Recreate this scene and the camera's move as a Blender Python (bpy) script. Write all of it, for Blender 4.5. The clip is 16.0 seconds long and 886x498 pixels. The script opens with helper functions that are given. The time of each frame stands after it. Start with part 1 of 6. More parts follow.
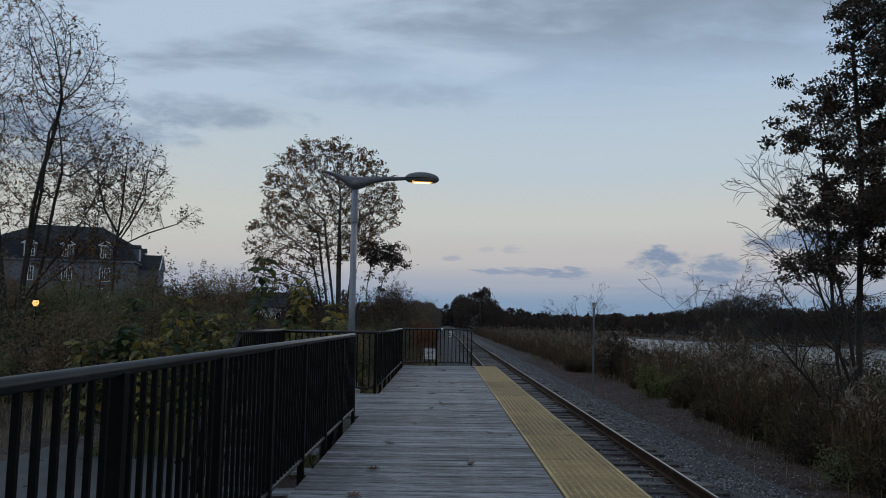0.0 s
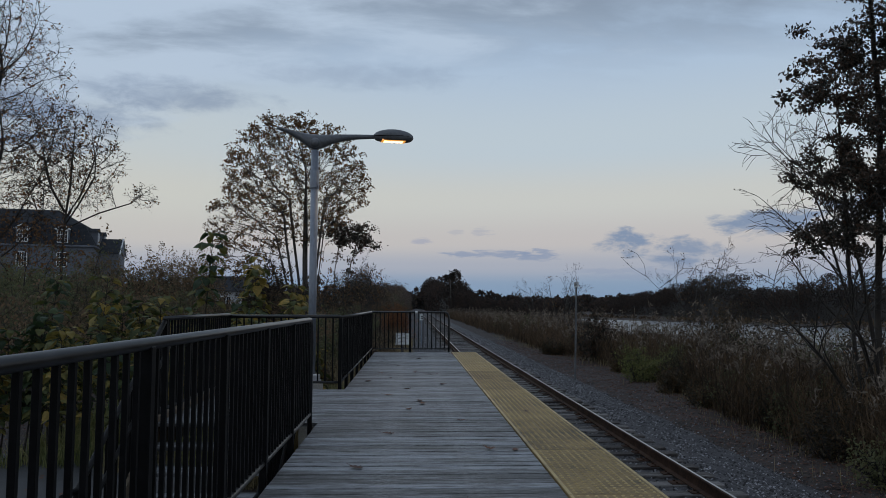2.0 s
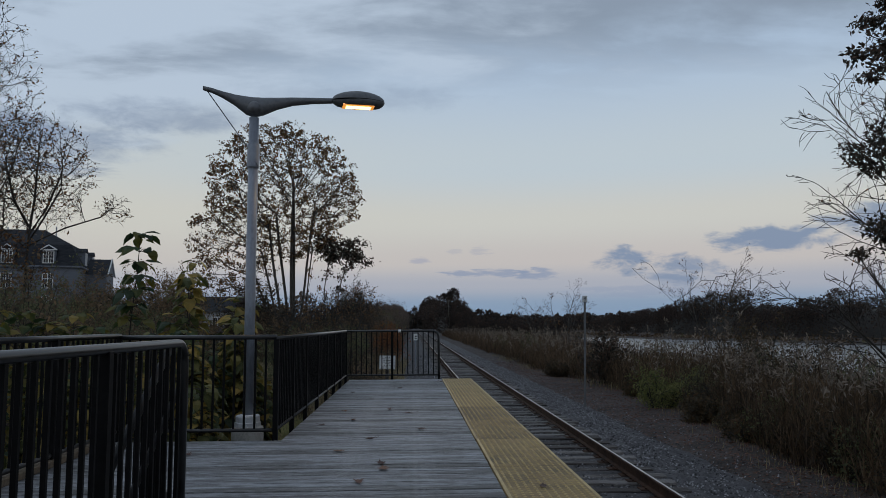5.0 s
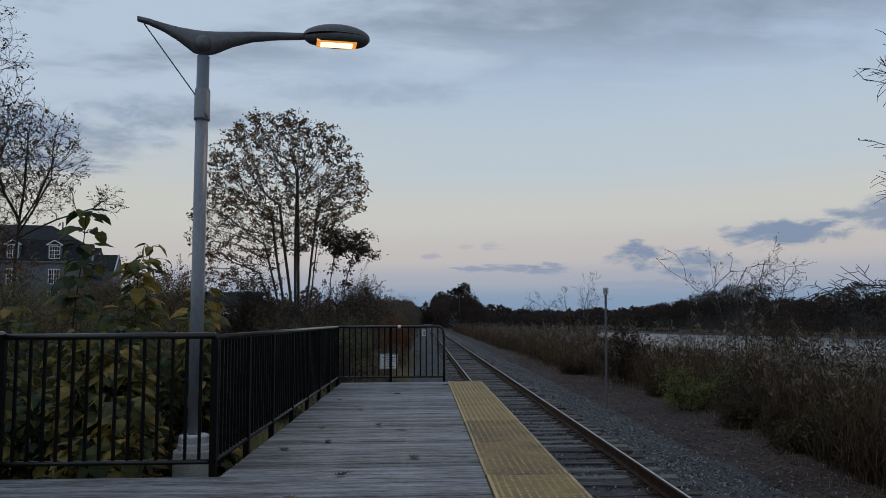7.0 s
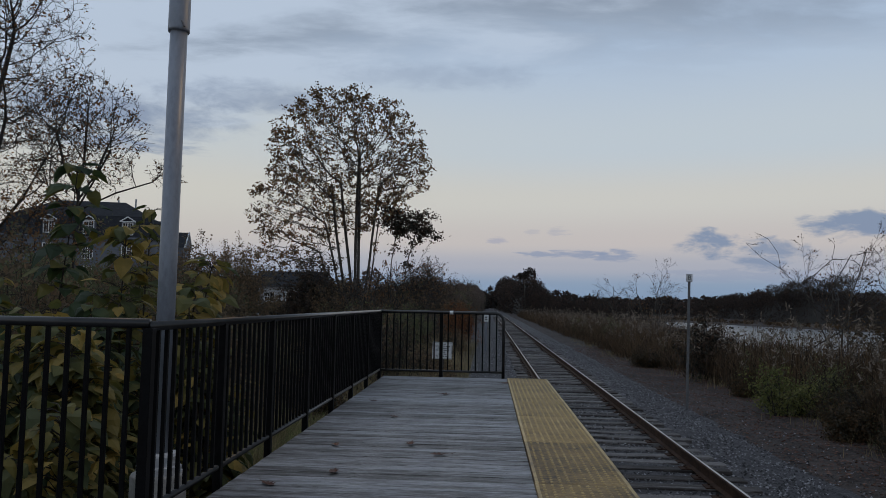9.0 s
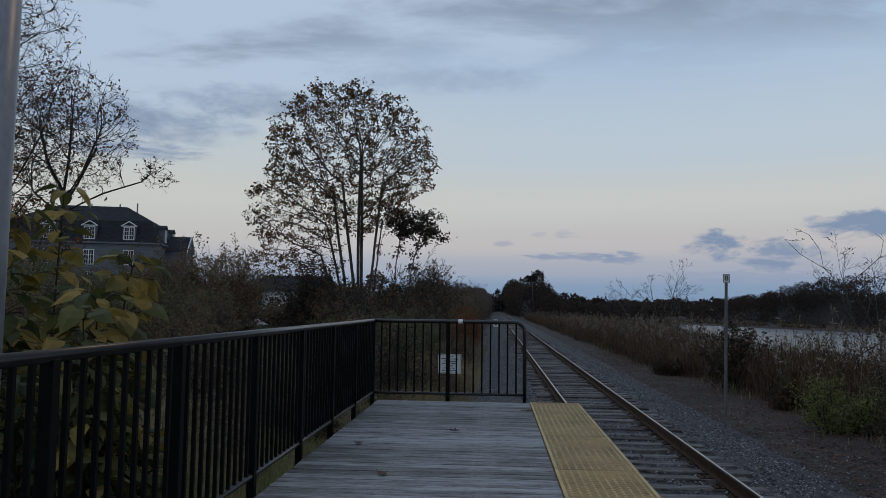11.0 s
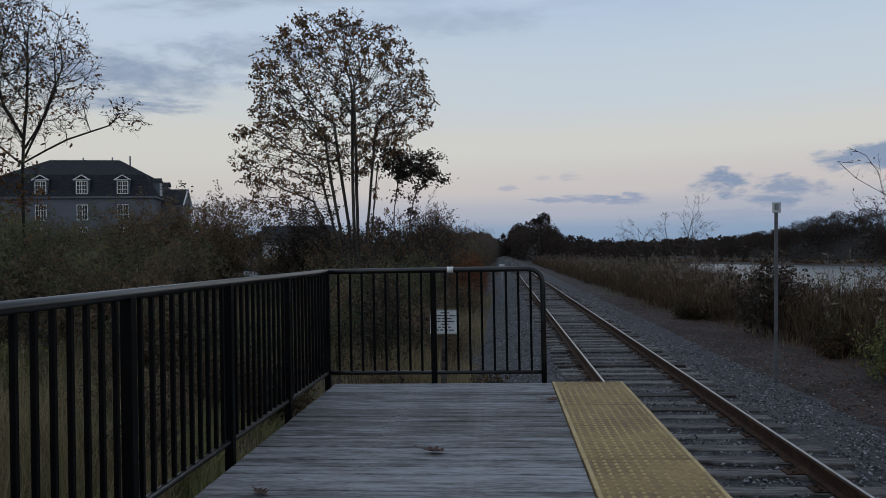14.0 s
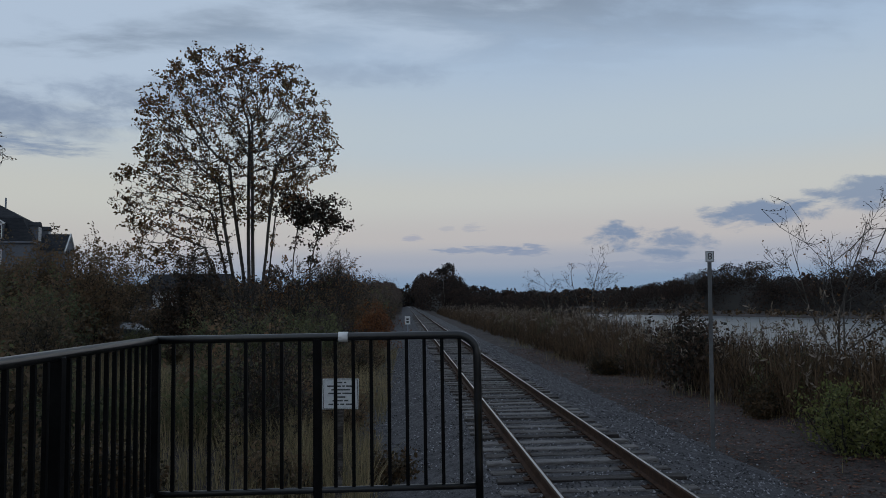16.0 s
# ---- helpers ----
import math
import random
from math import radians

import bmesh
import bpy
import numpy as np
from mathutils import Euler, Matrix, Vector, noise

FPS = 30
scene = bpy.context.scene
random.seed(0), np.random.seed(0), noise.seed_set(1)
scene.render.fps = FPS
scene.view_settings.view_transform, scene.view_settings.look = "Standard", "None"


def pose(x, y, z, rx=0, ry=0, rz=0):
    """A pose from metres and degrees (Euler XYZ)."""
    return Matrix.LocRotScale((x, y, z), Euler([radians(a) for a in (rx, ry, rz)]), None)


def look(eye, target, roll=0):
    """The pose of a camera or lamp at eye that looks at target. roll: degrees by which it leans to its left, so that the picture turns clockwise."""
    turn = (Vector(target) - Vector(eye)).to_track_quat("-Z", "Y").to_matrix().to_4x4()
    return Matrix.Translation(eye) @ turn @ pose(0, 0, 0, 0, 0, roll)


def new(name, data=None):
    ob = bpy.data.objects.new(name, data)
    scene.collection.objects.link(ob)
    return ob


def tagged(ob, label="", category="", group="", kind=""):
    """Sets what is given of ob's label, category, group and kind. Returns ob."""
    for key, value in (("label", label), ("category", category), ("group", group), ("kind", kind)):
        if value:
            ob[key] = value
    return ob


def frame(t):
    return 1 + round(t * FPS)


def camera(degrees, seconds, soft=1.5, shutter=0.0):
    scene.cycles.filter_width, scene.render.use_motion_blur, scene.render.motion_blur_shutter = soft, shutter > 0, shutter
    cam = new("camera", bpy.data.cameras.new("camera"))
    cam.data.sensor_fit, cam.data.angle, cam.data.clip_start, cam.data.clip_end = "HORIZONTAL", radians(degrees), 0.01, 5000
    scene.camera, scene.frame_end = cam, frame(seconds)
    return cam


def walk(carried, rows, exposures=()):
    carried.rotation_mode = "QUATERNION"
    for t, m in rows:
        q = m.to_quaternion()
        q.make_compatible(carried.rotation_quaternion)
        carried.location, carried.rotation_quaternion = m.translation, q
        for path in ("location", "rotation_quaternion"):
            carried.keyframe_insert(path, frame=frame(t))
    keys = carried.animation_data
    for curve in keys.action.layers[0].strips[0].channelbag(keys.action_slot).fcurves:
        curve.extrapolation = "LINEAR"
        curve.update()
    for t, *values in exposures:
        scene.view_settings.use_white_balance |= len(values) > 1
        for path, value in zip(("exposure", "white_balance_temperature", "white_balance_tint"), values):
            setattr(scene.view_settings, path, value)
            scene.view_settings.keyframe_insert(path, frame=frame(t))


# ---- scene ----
import collections

cam = camera(61.7, 16.0, 0.85)
PATH = [
    (0, (-1.565, -21.871, 1.284), (-1.567, -19.881, 1.479), 0.8),
    (0.5, (-1.645, -21.347, 1.281), (-1.633, -19.359, 1.5), 1.5),
    (1, (-1.643, -20.785, 1.247), (-1.59, -18.796, 1.445), 1.1),
    (1.5, (-1.671, -20.246, 1.239), (-1.6, -18.255, 1.411), 0.5),
    (2, (-1.678, -19.726, 1.256), (-1.597, -17.733, 1.406), 0.2),
    (2.5, (-1.596, -19.187, 1.243), (-1.513, -17.194, 1.388), 0.1),
    (3, (-1.6, -18.635, 1.222), (-1.516, -16.642, 1.375), 0.2),
    (3.5, (-1.521, -18.15, 1.205), (-1.438, -16.158, 1.357), 0.2),
    (4, (-1.447, -17.661, 1.234), (-1.364, -15.671, 1.417), 0.1),
    (4.5, (-1.422, -17.13, 1.237), (-1.339, -15.143, 1.453), 0.1),
    (5, (-1.313, -16.548, 1.201), (-1.228, -14.561, 1.403), -0.3),
    (7.5, (-1.051, -13.85, 1.184), (-1.022, -11.859, 1.374), -0.5),
    (8, (-0.975, -13.263, 1.207), (-1.043, -11.272, 1.387), -0.0),
    (8.5, (-0.966, -12.785, 1.204), (-1.084, -10.794, 1.35), 1.1),
    (11, (-1.117, -10.02, 1.259), (-1.257, -8.031, 1.414), 0.7),
    (11.5, (-1.072, -9.46, 1.231), (-1.216, -7.474, 1.414), 0.7),
    (12, (-1.064, -8.888, 1.249), (-1.283, -6.91, 1.448), 0.6),
    (12.5, (-1.071, -8.487, 1.257), (-1.325, -6.508, 1.408), -0.8),
    (13, (-1.023, -7.954, 1.235), (-1.279, -5.974, 1.355), -1.3),
    (13.5, (-1.061, -7.473, 1.228), (-1.306, -5.489, 1.301), -1.0),
    (14, (-1.097, -6.932, 1.219), (-1.252, -4.938, 1.23), -1.0),
    (14.5, (-1.085, -6.358, 1.249), (-1.192, -4.361, 1.27), -1.3),
    (15, (-1.15, -5.832, 1.262), (-1.191, -3.833, 1.305), -1.1),
    (15.5, (-1.141, -5.289, 1.267), (-1.095, -3.292, 1.347), -1.1),
    (16, (-1.177, -4.781, 1.276), (-1.072, -2.788, 1.417), -0.9),
]
GRADE = [(0.0, 0.0, 6450, 9), (1.5, 0.0, 6330, 9), (2.3, 0.0, 6600, 10), (5.0, 0.0, 6650, 10), (7.5, 0.0, 6580, 11), (8.5, 0.0, 6700, 12), (11.0, -0.02, 6380, 10),
         (12.5, 0.06, 6550, 13), (14.5, 0.11, 6600, 11), (15.5, -0.04, 6550, 10), (16.0, -0.08, 6450, 10)]
walk(cam, [(t, look(e, g, r)) for t, e, g, r in PATH], GRADE)


# ---- world: dusk sky with cloud bands, no sun above the horizon ----
def world_sky():
    w = bpy.data.worlds.new("dusk_sky")
    scene.world = w
    w.use_nodes = True
    nt = w.node_tree
    nt.nodes.clear()
    N, K = nt.nodes.new, nt.links.new

    def val(x, sock):
        if isinstance(x, (int, float)):
            sock.default_value = x
        else:
            K(x, sock)

    def m(op, a, b=0.0, c=0.0, clamp=False):
        n = N("ShaderNodeMath")
        n.operation, n.use_clamp = op, clamp
        for i, x in enumerate((a, b, c)):
            val(x, n.inputs[i])
        return n.outputs[0]

    def step(x, lo, hi):
        n = N("ShaderNodeMapRange")
        n.interpolation_type = "SMOOTHSTEP"
        val(x, n.inputs[0]), val(lo, n.inputs[1]), val(hi, n.inputs[2])
        return n.outputs[0]

    def mix(f, a, b):
        n = N("ShaderNodeMix")
        n.data_type = "RGBA"
        val(f, n.inputs[0])
        for x, s in ((a, n.inputs[6]), (b, n.inputs[7])):
            if isinstance(x, tuple):
                s.default_value = (*x, 1)
            else:
                K(x, s)
        return n.outputs[2]

    def noise_at(x, y, scale, detail, rough=0.55, dist=0.0, z=0.0):
        c = N("ShaderNodeCombineXYZ")
        val(x, c.inputs[0]), val(y, c.inputs[1]), val(z, c.inputs[2])
        n = N("ShaderNodeTexNoise")
        K(c.outputs[0], n.inputs["Vector"])
        n.inputs["Scale"].default_value, n.inputs["Detail"].default_value = scale, detail
        n.inputs["Roughness"].default_value, n.inputs["Distortion"].default_value = rough, dist
        return n.outputs[0]

    tc = N("ShaderNodeTexCoord")
    sp = N("ShaderNodeSeparateXYZ")
    K(tc.outputs["Generated"], sp.inputs[0])
    X, Y, Z = sp.outputs
    deg = 180 / math.pi
    el = m("MULTIPLY", m("ARCSINE", Z), deg)
    az = m("MULTIPLY", m("ARCTAN2", X, Y), deg)
    ramp = N("ShaderNodeValToRGB")
    K(m("DIVIDE", el, 90.0, clamp=True), ramp.inputs[0])
    r = ramp.color_ramp
    r.interpolation = "EASE"
    for i, (e, c) in enumerate(SKY_BANDS):
        s = r.elements[i] if i < 2 else r.elements.new(0.5)
        s.position = e / 90
        s.color = (*c, 1)
    sky = ramp.outputs[0]
    # warmer, paler glow low in the west
    glow = m("MULTIPLY", step(az, 12.0, -30.0), m("MULTIPLY", step(el, 2.0, 7.0), step(el, 20.0, 9.0)))
    sky = mix(m("MULTIPLY", glow, 0.45), sky, (0.575, 0.58, 0.525))
    # high cloud deck, flattened by its height
    h = m("ADD", m("MAXIMUM", Z, 0.0), 0.16)
    u, v = m("DIVIDE", X, h), m("DIVIDE", Y, h)
    n1 = noise_at(u, m("MULTIPLY", v, 1.7), 0.75, 7, 0.56, 0.3)
    n2 = noise_at(u, m("MULTIPLY", v, 2.0), 2.3, 6, 0.58, 0.3, 3.0)
    edge = m("SUBTRACT", 17.2, m("MULTIPLY", step(az, -1.0, -26.0), 5.6))
    cover = step(m("ADD", el, m("ADD", m("MULTIPLY", m("SUBTRACT", n1, 0.5), 15.0), m("MULTIPLY", m("SUBTRACT", n2, 0.5), 7.0))), m("SUBTRACT", edge, 0.6), m("ADD", edge, 4.6))
    tone = step(m("ADD", m("MULTIPLY", n1, 0.55), m("ADD", m("MULTIPLY", n2, 0.45), m("MULTIPLY", az, -0.0032))), 0.40, 0.57)
    cloud = mix(tone, (0.225, 0.285, 0.372), (0.46, 0.56, 0.69))
    sky = mix(m("MULTIPLY", cover, 0.86), sky, cloud)
    # separate low clouds: azimuth, elevation, half widths, strength, colour
    wob = noise_at(m("MULTIPLY", az, 0.22), m("MULTIPLY", el, 0.55), 1.6, 6, 0.62, 0.3)
    wob2 = noise_at(m("MULTIPLY", az, 0.3), m("MULTIPLY", el, 1.6), 2.0, 5, 0.6, 0.3, 5.0)
    for a, e, wa, we, amt, col in LOW_CLOUDS:
        dx = m("POWER", m("ABSOLUTE", m("DIVIDE", m("SUBTRACT", az, a), wa)), 2.0)
        dy = m("POWER", m("ABSOLUTE", m("DIVIDE", m("SUBTRACT", el, e), we)), 2.0)
        f = m("SUBTRACT", 1.0, m("ADD", dx, dy))
        f = m("ADD", f, m("MULTIPLY", m("SUBTRACT", wob if we > 0.9 else wob2, 0.5), 4.2))
        sky = mix(m("MULTIPLY", step(f, -0.1 if col != GREY else -0.9, 0.95 if col != GREY else 1.6), amt), sky, col)
    bg = N("ShaderNodeBackground")
    K(sky, bg.inputs[0])
    bg.inputs[1].default_value = 1.0
    K(bg.outputs[0], N("ShaderNodeOutputWorld").inputs[0])


SKY_BANDS = [(0.0, (0.19, 0.285, 0.43)), (1.4, (0.235, 0.33, 0.465)), (3.0, (0.38, 0.41, 0.485)), (4.8, (0.52, 0.50, 0.50)),
             (8.0, (0.565, 0.58, 0.56)), (12.0, (0.49, 0.575, 0.645)), (20.0, (0.40, 0.52, 0.68)), (40.0, (0.33, 0.42, 0.57)), (90.0, (0.26, 0.33, 0.46))]
BLUE, GREY = (0.19, 0.265, 0.40), (0.24, 0.31, 0.43)
LOW_CLOUDS = [(16.2, 4.6, 2.3, 1.15, 0.9, BLUE), (20.3, 4.0, 2.8, 1.15, 0.8, BLUE), (26.5, 5.9, 4.6, 1.15, 0.9, BLUE),
              (33.0, 6.8, 4.0, 1.3, 0.8, BLUE), (6.0, 3.9, 4.6, 0.32, 0.75, (0.24, 0.3, 0.43)), (9.6, 3.8, 2.0, 0.5, 0.75, (0.24, 0.3, 0.43)),
              (0.6, 4.9, 0.9, 0.3, 0.6, (0.32, 0.35, 0.46)), (3.4, 5.6, 0.7, 0.3, 0.35, (0.34, 0.37, 0.46)), (5.4, 5.6, 1.1, 0.4, 0.45, (0.34, 0.37, 0.46)),
              (18.0, 2.4, 7.0, 0.5, 0.4, (0.26, 0.32, 0.45)),
              (-18.5, 15.0, 6.5, 1.0, 0.75, GREY), (-27.5, 13.0, 7.5, 1.45, 0.95, GREY), (-27.5, 10.9, 5.0, 0.6, 0.95, GREY), (-4.0, 17.2, 8.0, 0.95, 0.4, GREY)]
world_sky()


# ---- materials ----
def material(name, stops, rough=0.7, scale=6.0, stretch=(1, 1, 1), bump=0.2, fine=8.0, metal=0.0, spec=0.5, spread=0.15, per_object=0.0, per_island=0.0, leaf=0.0, bump_dist=0.01):
    """stops: colours from dark to light, chosen by noise at two scales. per_object / per_island: how much whole pieces differ."""
    mt = bpy.data.materials.new(name)
    mt.use_nodes = True
    nt = mt.node_tree
    N, K = nt.nodes.new, nt.links.new
    b = nt.nodes["Principled BSDF"]
    tc = N("ShaderNodeTexCoord")
    mp = N("ShaderNodeMapping")
    mp.inputs["Scale"].default_value = stretch
    K(tc.outputs["Object"], mp.inputs[0])
    info = N("ShaderNodeObjectInfo")
    off = N("ShaderNodeVectorMath")
    off.operation = "MULTIPLY_ADD"
    K(info.outputs["Random"], off.inputs[0])
    off.inputs[1].default_value = (31.0, 17.0, 23.0)
    K(mp.outputs[0], off.inputs[2])
    n1, n2 = N("ShaderNodeTexNoise"), N("ShaderNodeTexNoise")
    for n, s, d in ((n1, scale, 4), (n2, scale * fine, 5)):
        K(off.outputs[0], n.inputs["Vector"])
        n.inputs["Scale"].default_value, n.inputs["Detail"].default_value, n.inputs["Roughness"].default_value = s, d, 0.6

    def m(op, a, c):
        n = N("ShaderNodeMath")
        n.operation = op
        for i, x in enumerate((a, c)):
            if isinstance(x, (int, float)):
                n.inputs[i].default_value = x
            else:
                K(x, n.inputs[i])
        return n.outputs[0]

    f = m("ADD", m("MULTIPLY", n1.outputs[0], 0.55), m("MULTIPLY", n2.outputs[0], 0.45))
    f = m("ADD", m("MULTIPLY", m("SUBTRACT", f, 0.5), 2.2), 0.5)
    if per_object:
        f = m("ADD", f, m("MULTIPLY", m("SUBTRACT", info.outputs["Random"], 0.5), per_object))
    if per_island:
        g = N("ShaderNodeNewGeometry")
        f = m("ADD", f, m("MULTIPLY", m("SUBTRACT", g.outputs["Random Per Island"], 0.5), per_island))
    ramp = N("ShaderNodeValToRGB")
    K(f, ramp.inputs[0])
    r = ramp.color_ramp
    for i, c in enumerate(stops):
        s = r.elements[i] if i < 2 else r.elements.new(0.5)
        s.position = 0.12 + 0.76 * i / max(1, len(stops) - 1)
        s.color = (*c, 1)
    K(ramp.outputs[0], b.inputs["Base Color"])
    rr = m("ADD", rough - spread / 2, m("MULTIPLY", n2.outputs[0], spread))
    K(rr, b.inputs["Roughness"])
    b.inputs["Metallic"].default_value = metal
    b.inputs["Specular IOR Level"].default_value = spec
    if bump:
        bp = N("ShaderNodeBump")
        bp.inputs["Strength"].default_value, bp.inputs["Distance"].default_value = bump, bump_dist
        K(n2.outputs[0], bp.inputs["Height"])
        K(bp.outputs[0], b.inputs["Normal"])
    if leaf:
        tr = N("ShaderNodeBsdfTranslucent")
        K(ramp.outputs[0], tr.inputs[0])
        mx = N("ShaderNodeMixShader")
        mx.inputs[0].default_value = leaf
        K(b.outputs[0], mx.inputs[1])
        K(tr.outputs[0], mx.inputs[2])
        K(mx.outputs[0], nt.nodes["Material Output"].inputs[0])
    return mt


WOOD = material("weathered_deck_wood", [(0.020, 0.018, 0.017), (0.075, 0.073, 0.073), (0.142, 0.144, 0.15), (0.34, 0.355, 0.385)], 0.58, 1.0, (2.2, 15, 6), 0.8, 5, spec=0.5, per_object=0.30, bump_dist=0.004)


def add_wear_lanes(mt, lanes):
    """Pale worn lanes along the deck, broken up by noise. lanes: x and half width."""
    nt = mt.node_tree
    N, K = nt.nodes.new, nt.links.new
    b = nt.nodes["Principled BSDF"]
    src = b.inputs["Base Color"].links[0].from_socket
    tc, sp, no = N("ShaderNodeTexCoord"), N("ShaderNodeSeparateXYZ"), N("ShaderNodeTexNoise")
    K(tc.outputs["Object"], sp.inputs[0])
    K(tc.outputs["Object"], no.inputs["Vector"])
    no.inputs["Scale"].default_value, no.inputs["Detail"].default_value = 30.0, 4
    total = None
    for x, w in lanes:
        a, d, r = N("ShaderNodeMath"), N("ShaderNodeMath"), N("ShaderNodeMapRange")
        a.operation, d.operation = "SUBTRACT", "ABSOLUTE"
        K(sp.outputs[0], a.inputs[0])
        a.inputs[1].default_value = x
        K(a.outputs[0], d.inputs[0])
        K(d.outputs[0], r.inputs[0])
        r.inputs[1].default_value, r.inputs[2].default_value = w, 0.0
        if total is None:
            total = r.outputs[0]
        else:
            p = N("ShaderNodeMath")
            K(total, p.inputs[0]), K(r.outputs[0], p.inputs[1])
            total = p.outputs[0]
    q, mx = N("ShaderNodeMath"), N("ShaderNodeMix")
    q.operation, mx.data_type = "MULTIPLY", "RGBA"
    K(total, q.inputs[0])
    fade = N("ShaderNodeMapRange")
    K(no.outputs[0], fade.inputs[0])
    fade.inputs[1].default_value, fade.inputs[2].default_value, fade.inputs[4].default_value = 0.40, 0.78, 0.5
    K(fade.outputs[0], q.inputs[1])
    K(q.outputs[0], mx.inputs[0]), K(src, mx.inputs[6])
    mx.inputs[7].default_value = (0.36, 0.36, 0.36, 1)
    K(mx.outputs[2], b.inputs["Base Color"])


add_wear_lanes(WOOD, ((-1.88, 0.17), (-1.23, 0.15)))
BEAM = material("pressure_treated_timber", [(0.06, 0.042, 0.028), (0.13, 0.095, 0.06), (0.18, 0.14, 0.10)], 0.8, 2.0, (1, 9, 9), 0.3, 5, per_object=0.3)
BLACK = material("black_powder_coat", [(0.002, 0.002, 0.0023), (0.0042, 0.0042, 0.0048), (0.0074, 0.0074, 0.0083)], 0.5, 3.0, bump=0.05, spec=0.09, spread=0.2)
TOPRAIL = material("worn_black_rail", [(0.003, 0.003, 0.0034), (0.006, 0.006, 0.007), (0.022, 0.022, 0.024)], 0.33, 1.2, (1, 1, 1), 0.0, 4, spec=0.6, spread=0.08)
YELLOW = material("grimy_yellow_tile", [(0.055, 0.037, 0.02), (0.18, 0.118, 0.045), (0.285, 0.185, 0.066), (0.37, 0.25, 0.095)], 0.7, 1.9, bump=0.25, fine=11, per_object=0.3)
YELLOWTOP = material("scuffed_yellow_dome", [(0.20, 0.14, 0.06), (0.42, 0.30, 0.12), (0.58, 0.43, 0.19)], 0.55, 3.0, bump=0.1, fine=9, per_object=0.3)
GALV = material("grey_painted_steel", [(0.14, 0.155, 0.185), (0.21, 0.232, 0.275), (0.26, 0.282, 0.325)], 0.45, 2.5, (1, 1, 0.4), 0.04, 12, metal=0.25)
POSTSTEEL = material("dull_post_steel", [(0.07, 0.07, 0.072), (0.115, 0.117, 0.122), (0.16, 0.163, 0.17)], 0.6, 3.0, (1, 1, 0.5), 0.1, 9, metal=0.1)
DARKGREY = material("dark_grey_cast_aluminium", [(0.07, 0.072, 0.078), (0.12, 0.123, 0.132), (0.15, 0.154, 0.165)], 0.45, 3.0, bump=0.05, metal=0.25)
CONCRETE = material("pale_concrete", [(0.22, 0.215, 0.20), (0.34, 0.33, 0.31), (0.42, 0.41, 0.39)], 0.85, 3.0, bump=0.3, fine=14)
RUST = material("rusty_rail_side", [(0.018, 0.010, 0.007), (0.046, 0.024, 0.015), (0.085, 0.046, 0.03)], 0.85, 4.0, bump=0.25, spec=0.2)
RAILTOP = material("polished_rail_head", [(0.22, 0.20, 0.19), (0.36, 0.35, 0.34), (0.45, 0.44, 0.43)], 0.33, 3.0, (1, 0.3, 1), 0.03, 10, metal=1.0)
TIE = material("creosoted_tie", [(0.01725, 0.01294, 0.0115), (0.04169, 0.03306, 0.02875), (0.07475, 0.06325, 0.0575), (0.2156, 0.2013, 0.194)], 0.85, 1.6, (1.2, 14, 6), 0.6, 5, per_object=0.55, bump_dist=0.006)
BALLAST = material("ballast_bed", [(0.014, 0.0128, 0.0135), (0.038, 0.036, 0.039), (0.066, 0.062, 0.066), (0.13, 0.124, 0.132)], 0.9, 5.0, bump=0.9, fine=6, bump_dist=0.04)
STONE = material("ballast_stone", [(0.019, 0.0172, 0.018), (0.050, 0.048, 0.052), (0.098, 0.094, 0.10), (0.40, 0.39, 0.41)], 0.85, 3.0, bump=0.2, per_island=1.3)
SOIL = material("leafy_soil", [(0.014, 0.010, 0.009), (0.033, 0.024, 0.021), (0.052, 0.039, 0.034), (0.086, 0.066, 0.057)], 0.95, 0.8, bump=0.9, fine=16, bump_dist=0.05)
ASPHALT = material("old_asphalt", [(0.04, 0.041, 0.044), (0.065, 0.066, 0.07), (0.10, 0.10, 0.105)], 0.88, 1.2, bump=0.4, fine=40)
LITTER = material("fallen_leaf", [(0.045, 0.015, 0.009), (0.11, 0.04, 0.02), (0.17, 0.078, 0.038)], 0.7, 12.0, bump=0.1, per_object=0.5, per_island=0.6)
BARK = material("grey_brown_bark", [(0.032, 0.027, 0.023), (0.075, 0.065, 0.057), (0.125, 0.112, 0.10)], 0.92, 3.0, (1, 1, 0.3), 0.5, 6, bump_dist=0.02)
DARKBARK = material("dark_bark", [(0.018, 0.015, 0.013), (0.038, 0.032, 0.027), (0.065, 0.056, 0.048)], 0.92, 3.0, (1, 1, 0.3), 0.5, 6, bump_dist=0.02)
TWIG = material("bare_twig", [(0.016, 0.013, 0.011), (0.032, 0.026, 0.021), (0.05, 0.042, 0.034)], 0.9, 2.0, bump=0)
OAKLEAF = material("russet_oak_leaf", [(0.06075, 0.03645, 0.01755), (0.1418, 0.0675, 0.0297), (0.2565, 0.1053, 0.0378), (0.1755, 0.1188, 0.0378)], 0.65, 0.25, bump=0, per_island=0.8, leaf=0.3)
DRYLEAF = material("dry_brown_leaf", [(0.06, 0.03, 0.014), (0.14, 0.065, 0.024), (0.21, 0.105, 0.035)], 0.7, 0.4, bump=0, per_island=0.8, leaf=0.3)
PINELEAF = material("dark_cedar_spray", [(0.018, 0.017, 0.012), (0.034, 0.029, 0.019), (0.060, 0.040, 0.026), (0.09, 0.048, 0.03)], 0.75, 0.5, bump=0, per_island=0.7, leaf=0.15)
